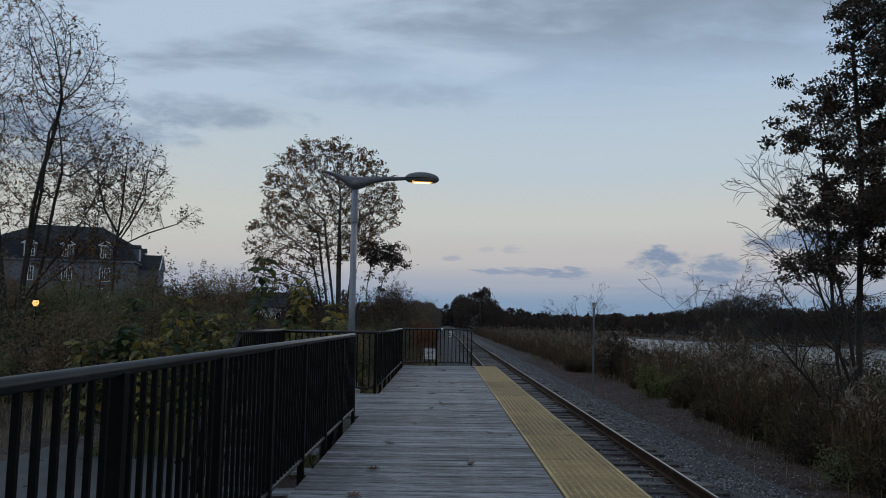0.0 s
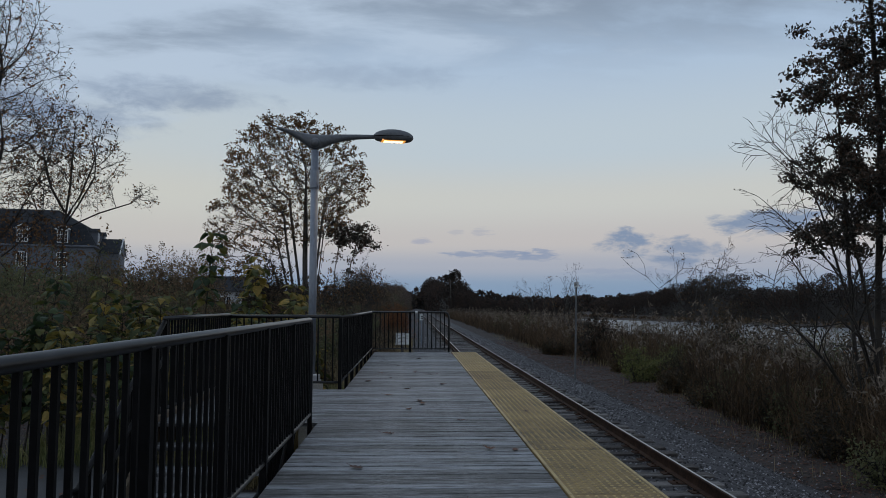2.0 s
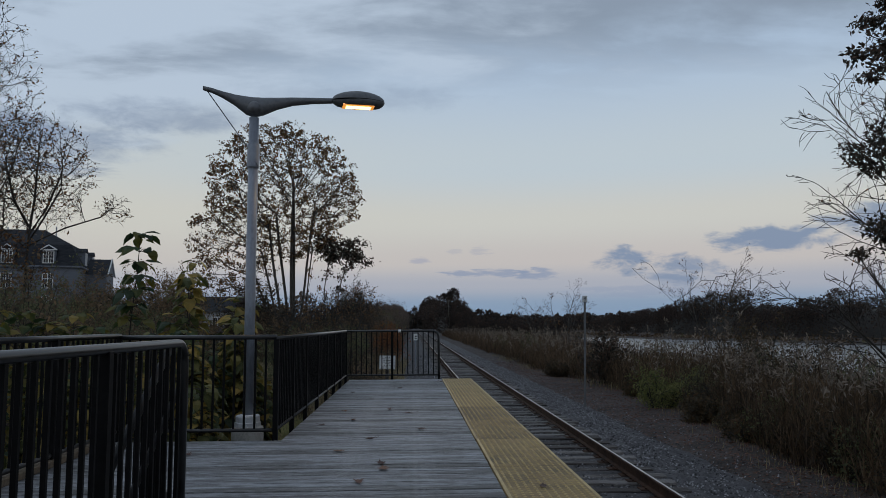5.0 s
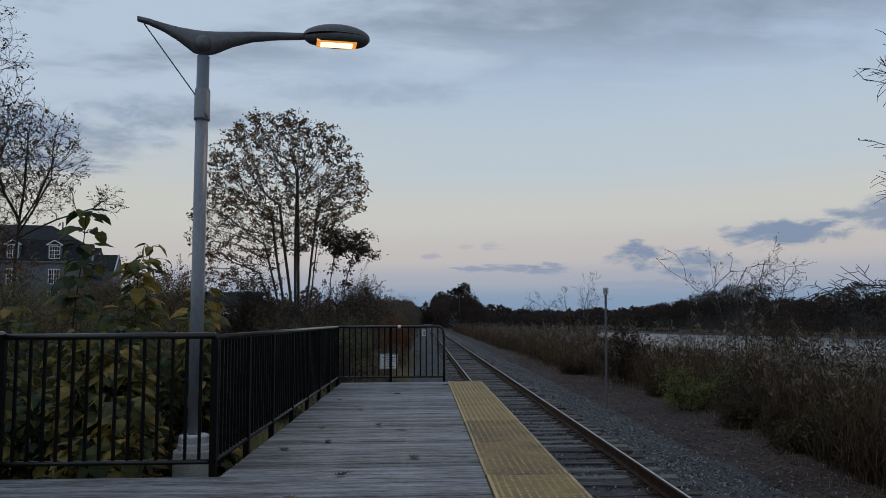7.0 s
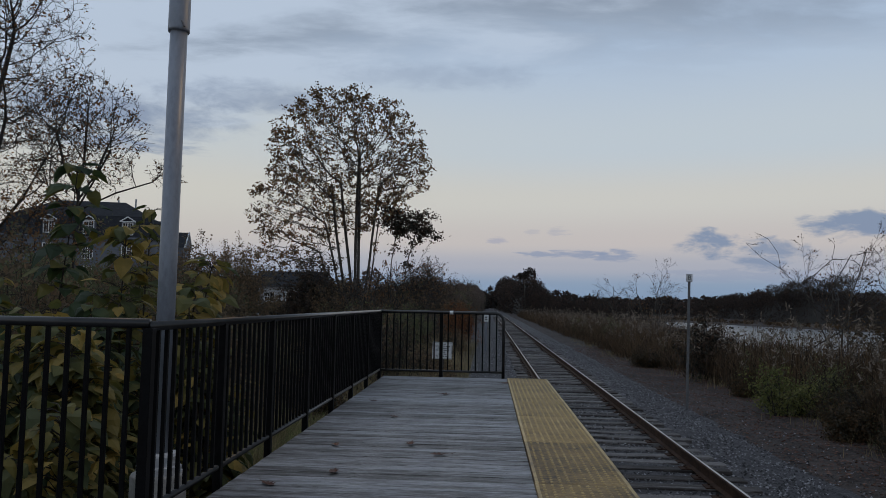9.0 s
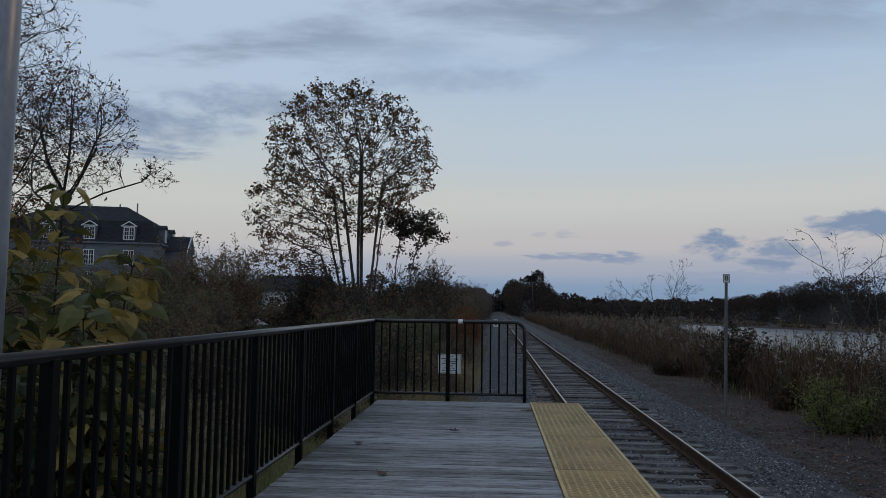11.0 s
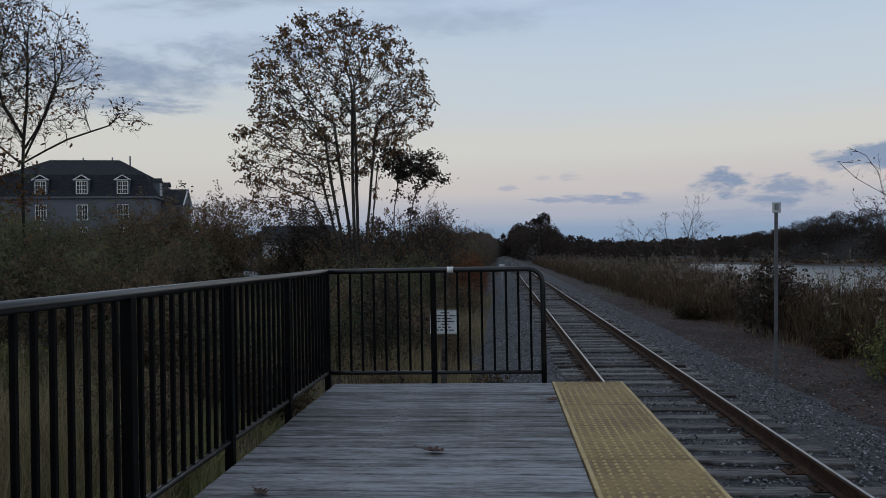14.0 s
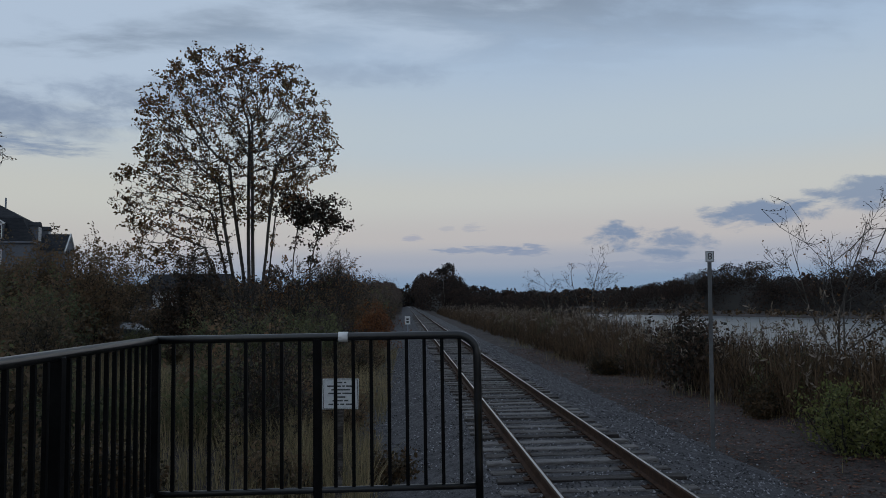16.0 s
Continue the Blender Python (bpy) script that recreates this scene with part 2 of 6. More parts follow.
BIGLEAF = material("broad_green_leaf", [(0.024, 0.043, 0.018), (0.045, 0.074, 0.027), (0.08, 0.094, 0.028), (0.16, 0.128, 0.022)], 0.7, 0.35, bump=0, per_island=1.1, leaf=0.35)
GOLDLEAF = material("yellowing_leaf", [(0.062, 0.076, 0.026), (0.125, 0.122, 0.034), (0.235, 0.185, 0.045), (0.37, 0.25, 0.06)], 0.7, 0.35, bump=0, per_island=1.0, leaf=0.35)
SHRUB = material("autumn_shrub_leaf", [(0.06, 0.05, 0.034), (0.12, 0.092, 0.056), (0.18, 0.128, 0.074), (0.245, 0.15, 0.085)], 0.75, 0.18, bump=0, per_island=0.4, leaf=0.5)
BRUSH = material("dark_tangled_brush", [(0.022, 0.019, 0.011), (0.05, 0.039, 0.02), (0.085, 0.058, 0.029), (0.12, 0.066, 0.03)], 0.8, 0.3, bump=0, per_island=0.6, leaf=0.3)
RUSSET = material("russet_shrub_leaf", [(0.10, 0.04, 0.018), (0.22, 0.085, 0.032), (0.32, 0.13, 0.045)], 0.75, 0.3, bump=0, per_island=0.5, leaf=0.4)
GREENBUSH = material("yellow_green_bush_leaf", [(0.075, 0.09, 0.03), (0.15, 0.158, 0.05), (0.25, 0.235, 0.08)], 0.75, 0.6, bump=0, per_island=0.5, leaf=0.4)
GREENSHRUB = material("dull_green_shrub_leaf", [(0.066, 0.073, 0.04), (0.125, 0.132, 0.066), (0.20, 0.19, 0.09)], 0.75, 0.3, bump=0, per_island=0.35, leaf=0.5)
REED = material("dry_reed", [(0.03, 0.019, 0.011), (0.085, 0.052, 0.028), (0.165, 0.105, 0.058)], 0.8, 0.5, bump=0, per_island=0.8, leaf=0.25)
PLUME = material("reed_plume", [(0.11, 0.085, 0.066), (0.20, 0.16, 0.125), (0.32, 0.26, 0.21)], 0.9, 0.7, bump=0, per_island=0.7, leaf=0.3)
GRASS = material("brown_grass_blade", [(0.12, 0.105, 0.056), (0.235, 0.19, 0.102), (0.38, 0.29, 0.16)], 0.8, 0.4, bump=0, per_island=0.8, leaf=0.25)
GREENGRASS = material("green_grass_blade", [(0.11, 0.13, 0.05), (0.20, 0.215, 0.08), (0.34, 0.31, 0.13)], 0.8, 0.4, bump=0, per_island=0.8, leaf=0.3)
FOREST = material("far_woodland_foliage", [(0.022, 0.019, 0.017), (0.037, 0.030, 0.026), (0.056, 0.042, 0.034), (0.082, 0.050, 0.037)], 0.9, 0.12, bump=0, per_island=0.5, leaf=0.5)
BAREWOOD = material("leafless_thicket", [(0.052, 0.0442, 0.0403), (0.0975, 0.0806, 0.0715), (0.143, 0.1092, 0.0936), (0.195, 0.13, 0.0975)], 0.9, 0.15, bump=0, per_island=0.5, leaf=0.4)
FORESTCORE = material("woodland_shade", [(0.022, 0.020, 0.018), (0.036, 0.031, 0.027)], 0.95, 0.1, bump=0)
SIDING = material("grey_clapboard", [(0.10, 0.11, 0.13), (0.135, 0.145, 0.17), (0.16, 0.172, 0.20)], 0.75, 0.6, (1, 1, 9), 0.2, 4)
SHINGLE = material("dark_roof_shingle", [(0.016, 0.017, 0.02), (0.028, 0.03, 0.035), (0.045, 0.047, 0.054)], 0.9, 1.2, (1, 1, 3), 0.3, 8, spec=0.2)
OFFWHITE = material("weathered_white_board", [(0.30, 0.31, 0.33), (0.40, 0.41, 0.43), (0.46, 0.47, 0.49)], 0.7, 1.0, (1, 1, 6), 0.1)
COVER = material("pale_grey_cover", [(0.34, 0.35, 0.37), (0.45, 0.46, 0.48), (0.52, 0.53, 0.55)], 0.6, 4.0, bump=0.05)
WHITE = material("white_trim_paint", [(0.62, 0.62, 0.62), (0.74, 0.74, 0.74), (0.80, 0.80, 0.80)], 0.6, 2.0, bump=0.05)
GLASS = material("dark_window_glass", [(0.010, 0.012, 0.016), (0.02, 0.023, 0.03)], 0.08, 1.0, bump=0, spread=0.02)
SIGNWHITE = material("white_sign_face", [(0.50, 0.51, 0.52), (0.62, 0.63, 0.64), (0.68, 0.69, 0.70)], 0.5, 4.0, bump=0.03)
PRINT = material("faded_black_print", [(0.05, 0.052, 0.055), (0.08, 0.082, 0.086)], 0.6, 6.0, bump=0)
INK = material("black_sign_ink", [(0.012, 0.012, 0.013), (0.02, 0.02, 0.021)], 0.6, 4.0, bump=0)
CARPAINT = material("dark_car_paint", [(0.010, 0.014, 0.013), (0.016, 0.022, 0.020)], 0.25, 2.0, bump=0, spread=0.05)
RUBBER = material("black_rubber", [(0.012, 0.012, 0.012), (0.02, 0.02, 0.02)], 0.85, 4.0, bump=0.1)


def glow_material(name, colour, strength):
    mt = bpy.data.materials.new(name)
    mt.use_nodes = True
    b = mt.node_tree.nodes["Principled BSDF"]
    b.inputs["Base Color"].default_value = (0.8, 0.7, 0.5, 1)
    b.inputs["Emission Color"].default_value = (*colour, 1)
    b.inputs["Emission Strength"].default_value = strength
    return mt


LED = glow_material("warm_led_panel", (1.0, 0.64, 0.26), 3.6)
LENS = glow_material("lit_amber_lens", (1.0, 0.36, 0.05), 0.75)
PORCH = glow_material("warm_porch_bulb", (1.0, 0.5, 0.1), 1.3)


def water_material():
    mt = material("still_pond_water", [(0.010, 0.012, 0.014), (0.014, 0.017, 0.02)], 0.36, 0.4, bump=0, spread=0.04, spec=1.0)
    nt = mt.node_tree
    b = nt.nodes["Principled BSDF"]
    tc, mp = nt.nodes.new("ShaderNodeTexCoord"), nt.nodes.new("ShaderNodeMapping")
    mp.inputs["Scale"].default_value = (1.2, 2.2, 1)
    n, bp = nt.nodes.new("ShaderNodeTexNoise"), nt.nodes.new("ShaderNodeBump")
    n.inputs["Scale"].default_value, n.inputs["Detail"].default_value = 2.2, 4
    bp.inputs["Strength"].default_value, bp.inputs["Distance"].default_value = 0.08, 0.06
    nt.links.new(tc.outputs["Object"], mp.inputs[0])
    nt.links.new(mp.outputs[0], n.inputs["Vector"])
    nt.links.new(n.outputs[0], bp.inputs["Height"])
    nt.links.new(bp.outputs[0], b.inputs["Normal"])
    return mt


WATER = water_material()


# ---- building tools ----
def link_mesh(name, verts, faces, mat, parent=None, label="", smooth=False):
    me = bpy.data.meshes.new(name)
    me.from_pydata(verts if isinstance(verts, list) else verts.tolist(), [], faces if isinstance(faces, list) else faces.tolist())
    for mm in (mat if isinstance(mat, (list, tuple)) else (mat,)):
        me.materials.append(mm)
    if smooth:
        me.shade_smooth()
    ob = new(name, me)
    ob.parent = parent
    if label:
        ob["label"] = label
    return ob


def part(name, bm, mat, parent=None, label="", smooth=False):
    me = bpy.data.meshes.new(name)
    bm.to_mesh(me)
    bm.free()
    for mm in (mat if isinstance(mat, (list, tuple)) else (mat,)):
        me.materials.append(mm)
    if smooth:
        me.shade_smooth()
    ob = new(name, me)
    ob.parent = parent
    if label:
        ob["label"] = label
    return ob


def twin(ob, m, parent):
    """Another piece on the same mesh."""
    c = new(ob.name.split(".")[0], ob.data)
    c.parent = parent
    c.matrix_basis = m
    return c


def thing(name, label, category, at=(0, 0, 0), rz=0.0, group="", kind=""):
    e = new(name)
    e.matrix_basis = pose(*at, 0, 0, rz)
    return tagged(e, label, category, group, kind)


def add_box(bm, x0, x1, y0, y1, z0, z1, bevel=0.0, mat=0):
    r = bmesh.ops.create_cube(bm, size=1, matrix=Matrix.LocRotScale(((x0 + x1) / 2, (y0 + y1) / 2, (z0 + z1) / 2), None, (abs(x1 - x0), abs(y1 - y0), abs(z1 - z0))))
    vs = r["verts"]
    fs = {f for v in vs for f in v.link_faces}
    for f in fs:
        f.material_index = mat
    if bevel:
        es = list({e for v in vs for e in v.link_edges})
        bmesh.ops.bevel(bm, geom=es, offset=bevel, segments=1, affect="EDGES", profile=0.5, material=-1)
    return bm


def box(x0, x1, y0, y1, z0, z1, bevel=0.0):
    return add_box(bmesh.new(), x0, x1, y0, y1, z0, z1, bevel)


def add_tube(bm, pts, radii, sides=8, cap=True):
    """A round bar along pts."""
    rings = []
    pts = [Vector(p) for p in pts]
    for i, p in enumerate(pts):
        d = (pts[min(i + 1, len(pts) - 1)] - pts[max(i - 1, 0)]).normalized()
        a = d.orthogonal().normalized() if abs(d.z) > 0.95 else d.cross(Vector((0, 0, 1))).normalized()
        b = d.cross(a)
        r = radii[i] if isinstance(radii, (list, tuple)) else radii
        rings.append([bm.verts.new(p + a * (r * math.cos(2 * math.pi * k / sides)) + b * (r * math.sin(2 * math.pi * k / sides))) for k in range(sides)])
    for r0, r1 in zip(rings, rings[1:]):
        for k in range(sides):
            bm.faces.new((r0[k], r0[(k + 1) % sides], r1[(k + 1) % sides], r1[k]))
    if cap:
        bm.faces.new(rings[0][::-1])
        bm.faces.new(rings[-1])
    bmesh.ops.recalc_face_normals(bm, faces=bm.faces[:])
    return bm


def tube(pts, radii, sides=8):
    return add_tube(bmesh.new(), pts, radii, sides)


def lathe(profile, sides=24):
    bm = bmesh.new()
    rings = [[bm.verts.new((r * math.cos(2 * math.pi * k / sides), r * math.sin(2 * math.pi * k / sides), z)) for k in range(sides)] for r, z in profile]
    for r0, r1 in zip(rings, rings[1:]):
        for k in range(sides):
            bm.faces.new((r0[k], r0[(k + 1) % sides], r1[(k + 1) % sides], r1[k]))
    bm.faces.new(rings[0][::-1])
    bm.faces.new(rings[-1])
    return bm


# ---- foliage tools ----
def stems_arrays(lines, sides):
    """Tapered tubes along many lines of (points, radii): one pair of vertex and face lists."""
    verts, faces = [], []
    for pts, rad in lines:
        base = len(verts)
        n = len(pts)
        for i in range(n):
            p = pts[i]
            d = pts[min(i + 1, n - 1)] - pts[max(i - 1, 0)]
            d = d / (np.linalg.norm(d) + 1e-9)
            ref = np.array((1.0, 0, 0)) if abs(d[2]) > 0.9 else np.array((0, 0, 1.0))
            a = np.cross(d, ref)
            a /= np.linalg.norm(a) + 1e-9
            b = np.cross(d, a)
            for k in range(sides):
                an = 2 * math.pi * k / sides
                verts.append(tuple(p + (a * math.cos(an) + b * math.sin(an)) * rad[i]))
        for i in range(n - 1):
            for k in range(sides):
                k2 = (k + 1) % sides
                faces.append((base + i * sides + k, base + i * sides + k2, base + (i + 1) * sides + k2, base + (i + 1) * sides + k))
    return verts, faces


def grow(rng, p, d, length, r, level, spec, out, tips):
    """One limb and, from its sides, the limbs of the next level. spec rows: steps, wiggle, lift, children, angle, ratio, first."""
    steps, wig, lift, kids, ang, ratio, first = spec[level][:7]
    taper = spec[level][7] if len(spec[level]) > 7 else 0.6
    pts, rad = [p.copy()], [r]
    d = d / np.linalg.norm(d)
    dirs = [d]
    for i in range(steps):
        d = d + rng.normal(0, wig, 3) + np.array((0, 0, lift))
        d /= np.linalg.norm(d)
        p = p + d * (length / steps)
        pts.append(p)
        rad.append(r * (1 - 0.8 * (i + 1) / steps) + 0.003)
        dirs.append(d)
    out[level].append((pts, rad))
    if level + 1 >= len(spec):
        tips.extend(pts[1:])
        return
    n = max(1, int(round(kids * rng.uniform(0.8, 1.2))))
    for j in range(n):
        f = first + (1 - first) * (j + rng.uniform(0.2, 1.0)) / n
        f = min(f, 0.999)
        i = int(f * steps)
        q = pts[i] + (pts[i + 1] - pts[i]) * (f * steps - i)
        dd = dirs[i]
        s = rng.normal(0, 1, 3)
        s -= dd * s.dot(dd)
        s /= np.linalg.norm(s) + 1e-9
        a = radians(ang * rng.uniform(0.7, 1.3))
        grow(rng, q, dd * math.cos(a) + s * math.sin(a), length * ratio * (1.15 - taper * f) * rng.uniform(0.75, 1.2), max(0.004, (r * (1 - 0.8 * f)) * 0.62), level + 1, spec, out, tips)
    tips.append(pts[-1])


def leaf_arrays(rng, centres, size, aspect=0.55, droop=0.0, fold=0.25, simple=False):
    """One folded leaf of two quads round each centre, turned at random. Returns arrays of vertices and faces."""
    c = np.asarray(centres, float)
    n = len(c)
    s = size * rng.uniform(0.6, 1.35, (n, 1))
    a = rng.normal(0, 1, (n, 3))
    a[:, 2] -= droop
    a /= np.linalg.norm(a, axis=1, keepdims=True)
    b = np.cross(a, rng.normal(0, 1, (n, 3)))
    b /= np.linalg.norm(b, axis=1, keepdims=True) + 1e-9
    nn = np.cross(a, b)
    w = s * aspect * 0.5
    if simple:
        v = np.stack([c, c + a * s * 0.4 + b * w, c + a * s, c + a * s * 0.4 - b * w + nn * w * fold], 1).reshape(-1, 3)
        return v, np.arange(n)[:, None] * 4 + np.array([[0, 1, 2, 3]])
    v = np.stack([c, c + a * s * 0.45 + b * w + nn * w * fold, c + a * s * 0.5, c + a * s, c + a * s * 0.45 - b * w + nn * w * fold], 1).reshape(-1, 3)
    i = np.arange(n)[:, None] * 5
    f = np.concatenate([i + np.array([[0, 1, 3, 2]]), i + np.array([[0, 2, 3, 4]])], 0)
    return v, f


def scatter_round(rng, tips, per, spread):
    t = np.asarray(tips, float)
    t = np.repeat(t, per, 0)
    return t + rng.normal(0, spread, t.shape)


def blades_arrays(rng, xy, z, height, width, lean):
    """Thin bent blades standing at xy: three cross pairs each."""
    n = len(xy)
    h = height * rng.uniform(0.6, 1.15, n)
    an = rng.uniform(0, 2 * math.pi, n)
    le = np.abs(rng.normal(0, lean, n)) * h
    dx, dy = np.cos(an) * le, np.sin(an) * le
    wa = rng.uniform(0, math.pi, n)
    wx, wy = np.cos(wa) * width / 2, np.sin(wa) * width / 2
    rows = []
    for f, k in ((0.0, 1.0), (0.55, 0.8), (1.0, 0.12)):
        x, y, zz = xy[:, 0] + dx * f * f, xy[:, 1] + dy * f * f, z + h * f * (1 - 0.15 * f * np.minimum(1, le / h))
        rows += [np.stack([x - wx * k, y - wy * k, zz], 1), np.stack([x + wx * k, y + wy * k, zz], 1)]
    v = np.stack(rows, 1).reshape(-1, 3)
    i = np.arange(n)[:, None] * 6
    f = np.concatenate([i + np.array([[0, 1, 3, 2]]), i + np.array([[2, 3, 5, 4]])], 0)
    top = np.stack([xy[:, 0] + dx, xy[:, 1] + dy, z + h * (1 - 0.15 * np.minimum(1, le / h))], 1)
    return v, f, top


def tree(name, label, at, seed, stems, spec, leaf_mat, leaf_size, per_tip, spread, keep=1.0, category="tree", sides=(7, 5, 4, 3, 3), bark=None, aspect=0.6, droop=0.2, foot=0.15, round_crown=None, leaf_from=0.0, flat=1.0, core=0.10, twig=0.0):
    """round_crown: centre height, sideways offset and radii of the crown, outside which no twig grows; its leaves sit in the outer shell. stems: (direction, length, radius) from the foot."""
    rng = np.random.default_rng(seed)
    out, tips = [[] for _ in spec], []
    for d, length, r in stems:
        grow(rng, np.array((rng.uniform(-foot, foot), rng.uniform(-foot, foot), -0.3)), np.array(d, float), length, r, 0, spec, out, tips)
    if round_crown:
        cz, ox, rx, rz = round_crown

        def inside(p, k=1.0):
            return ((p[0] - ox) / rx) ** 2 + (p[1] / rx) ** 2 + ((p[2] - cz) / rz) ** 2 < k * k

        out = [out[0]] + [[q for q in o if inside(q[0][0]) and inside(q[0][-1], 1.03)] for o in out[1:]]
        tips = [p for p in tips if inside(p) and (not inside(p, 0.62) or rng.random() < core)]
    out = out[:2] + [[(p, [r + twig for r in rr]) for p, rr in o] for o in out[2:]]
    t = thing(name, label, category, at)
    v, f = stems_arrays(out[0] + out[1], sides[0])
    link_mesh("trunk", v, f, bark or BARK, t, smooth=True)
    v, f = stems_arrays(out[2], sides[2])
    v2, f2 = stems_arrays([q for o in out[3:] for q in o], 3)
    n = len(v)
    tagged(link_mesh("branchwork", v + v2, f + [tuple(k + n for k in q) for q in f2], TWIG, t, smooth=True), kind="stuff")
    if per_tip:
        tips = np.array(tips)
        tips = tips[(rng.random(len(tips)) < keep) & (tips[:, 2] > leaf_from)]
        v, f = leaf_arrays(rng, scatter_round(rng, tips, per_tip, np.array((spread, spread, spread * flat))), leaf_size, aspect, droop, simple=True)
        tagged(link_mesh("crown", v, f, leaf_mat, t), kind="stuff")
    return t


def colonise(rng, starts, marks, step, reach, kill, rise=0.12, wander=0.18, rounds=260):
    """Limbs that grow from the start lines towards the free marks until every mark is met. Returns points and parents."""
    pos, par, born = [], [], collections.Counter()
    for line in starts:
        prev = -1
        for p in line:
            pos.append(np.array(p, float))
            par.append(prev)
            prev = len(pos) - 1
    marks = np.asarray(marks, float)
    best, who = np.full(len(marks), 1e9), np.zeros(len(marks), int)
    first = 0
    for _ in range(rounds):
        for i in range(first, len(pos)):
            d = np.linalg.norm(marks - pos[i], axis=1)
            closer = d < best
            best[closer], who[closer] = d[closer], i
        first = len(pos)
        live = best > kill
        marks, best, who = marks[live], best[live], who[live]
        pull = best < reach
        if not pull.any():
            break
        for i in np.unique(who[pull]):
            born[i] += 1
            if born[i] > 3:
                continue
            v = marks[pull & (who == i)] - pos[i]
            d = (v / (np.linalg.norm(v, axis=1, keepdims=True) + 1e-9)).sum(0)
            d = d / (np.linalg.norm(d) + 1e-9) + rng.normal(0, wander, 3) + np.array((0, 0, rise))
            q = pos[i] + d / np.linalg.norm(d) * step
            pos.append(q)
            par.append(int(i))
    return np.array(pos), np.array(par)


def crown_marks(rng, lobes, n, hollow=0.0, clump=0.0, per=12):
    """Marks in a union of ellipsoids (x, y, z, rx, ry, rz); hollow keeps them near the skin; clump gathers them in tufts."""
    lobes = np.array(lobes, float)
    w = lobes[:, 3] * lobes[:, 4] * lobes[:, 5]
    m = n if not clump else max(1, n // per)
    pick = rng.choice(len(lobes), m, p=w / w.sum())
    d = rng.normal(0, 1, (m, 3))
    d /= np.linalg.norm(d, axis=1, keepdims=True)
    r = (hollow ** 3 + (1 - hollow ** 3) * rng.random((m, 1))) ** (1 / 3)
    p = lobes[pick, :3] + d * r * lobes[pick, 3:]
    if clump:
        p = np.repeat(p, per, 0) + rng.normal(0, 1, (m * per, 3)) * np.array((clump, clump, clump * 0.45))
    return p


def wild_tree(name, label, at, seed, starts, lobes, marks, step, leaf_mat=None, leaf_size=0.15, per_tip=4, spread=0.15, keep=1.0, hollow=0.0, clump=0.0, kill=1.6, reach=14.0, rise=0.12, wander=0.18,
              tip_r=0.006, power=2.3, twigs=3, twig_len=0.35, bark=None, category="tree", aspect=0.6, droop=0.3, flat=0.7, leaf_low=-9.0, thin_from=0.03, side=0.5, shell=0.0):
    """A tree whose limbs fill the given lobes. starts: trunk lines from the foot, in the tree's own metres."""
    rng = np.random.default_rng(seed)
    pos, par = colonise(rng, starts, crown_marks(rng, lobes, marks, hollow, clump), step, reach, step * kill, rise, wander)
    n = len(pos)
    area = np.zeros(n)
    kids = [[] for _ in range(n)]
    for i in range(n - 1, -1, -1):
        if not kids[i]:
            area[i] = tip_r ** power
        if par[i] >= 0:
            area[par[i]] += area[i]
            kids[par[i]].append(i)
    rad = area ** (1 / power)
    heavy, fine, tips = [], [], []
    for i in range(n):
        if par[i] >= 0 and max(kids[par[i]], key=lambda c: area[c]) == i:
            continue
        chain = [i]
        while kids[chain[-1]]:
            chain.append(max(kids[chain[-1]], key=lambda c: area[c]))
        line = ([par[i]] if par[i] >= 0 else []) + chain
        rr = [float(rad[k]) for k in line]
        if par[i] >= 0:
            rr[0] = rr[1] if len(rr) > 1 else rr[0]
        if len(line) > 1:
            (heavy if rr[0] > thin_from else fine).append(([pos[k] for k in line], rr))
        tips.append((pos[chain[-1]], pos[chain[-1]] - pos[par[chain[-1]]] if par[chain[-1]] >= 0 else np.array((0, 0, 1.0))))
        for k in chain[:-1]:
            if rad[k] < tip_r * 5 and rng.random() < side:
                tips.append((pos[k], rng.normal(0, 1, 3) + np.array((0, 0, 0.4))))
    ends = []
    for p, d in tips:
        d = d / (np.linalg.norm(d) + 1e-9)
        for _ in range(twigs):
            e = d + rng.normal(0, 0.55, 3)
            e = e / np.linalg.norm(e) * twig_len * rng.uniform(0.5, 1.25)
            mid = p + e * 0.55 + rng.normal(0, 0.04, 3) * twig_len
            fine.append(([p, mid, p + e], [tip_r, tip_r * 0.75, tip_r * 0.45]))
            ends += [mid, p + e]
    t = thing(name, label, category, at)
    v, f = stems_arrays(heavy, 7)
    link_mesh("trunk", v, f, bark or BARK, t, smooth=True)
    v, f = stems_arrays(fine, 3)
    tagged(link_mesh("branchwork", v, f, TWIG, t, smooth=True), kind="stuff")
    if leaf_mat:
        ends = np.array(ends)
        lb = np.array(lobes, float)
        out = (((ends[:, None, :] - lb[None, :, :3]) / lb[None, :, 3:]) ** 2).sum(2).min(1) ** 0.5
        often = keep * (smooth(out, shell - 0.15, shell + 0.25) * 0.93 + 0.07 if shell else 1.0)
        ends = ends[(rng.random(len(ends)) < often) & (ends[:, 2] > leaf_low)]
        v, f = leaf_arrays(rng, scatter_round(rng, ends, per_tip, np.array((spread, spread, spread * flat))), leaf_size, aspect, droop, simple=True)
        tagged(link_mesh("crown", v, f, leaf_mat, t), kind="stuff")
    return t


def stem_line(rng, foot, lean, height, steps=7, wig=0.04):
    """A trunk line from the foot, leaning by metres a metre, slightly crooked."""
    p, out = np.array((foot[0], foot[1], -0.3)), []
    d = np.array((lean[0], lean[1], 1.0))
    for _ in range(steps + 1):
        out.append(p.copy())
        d = d + np.array((*rng.normal(0, wig, 2), 0))
        p = p + d * (height / steps)
    return out


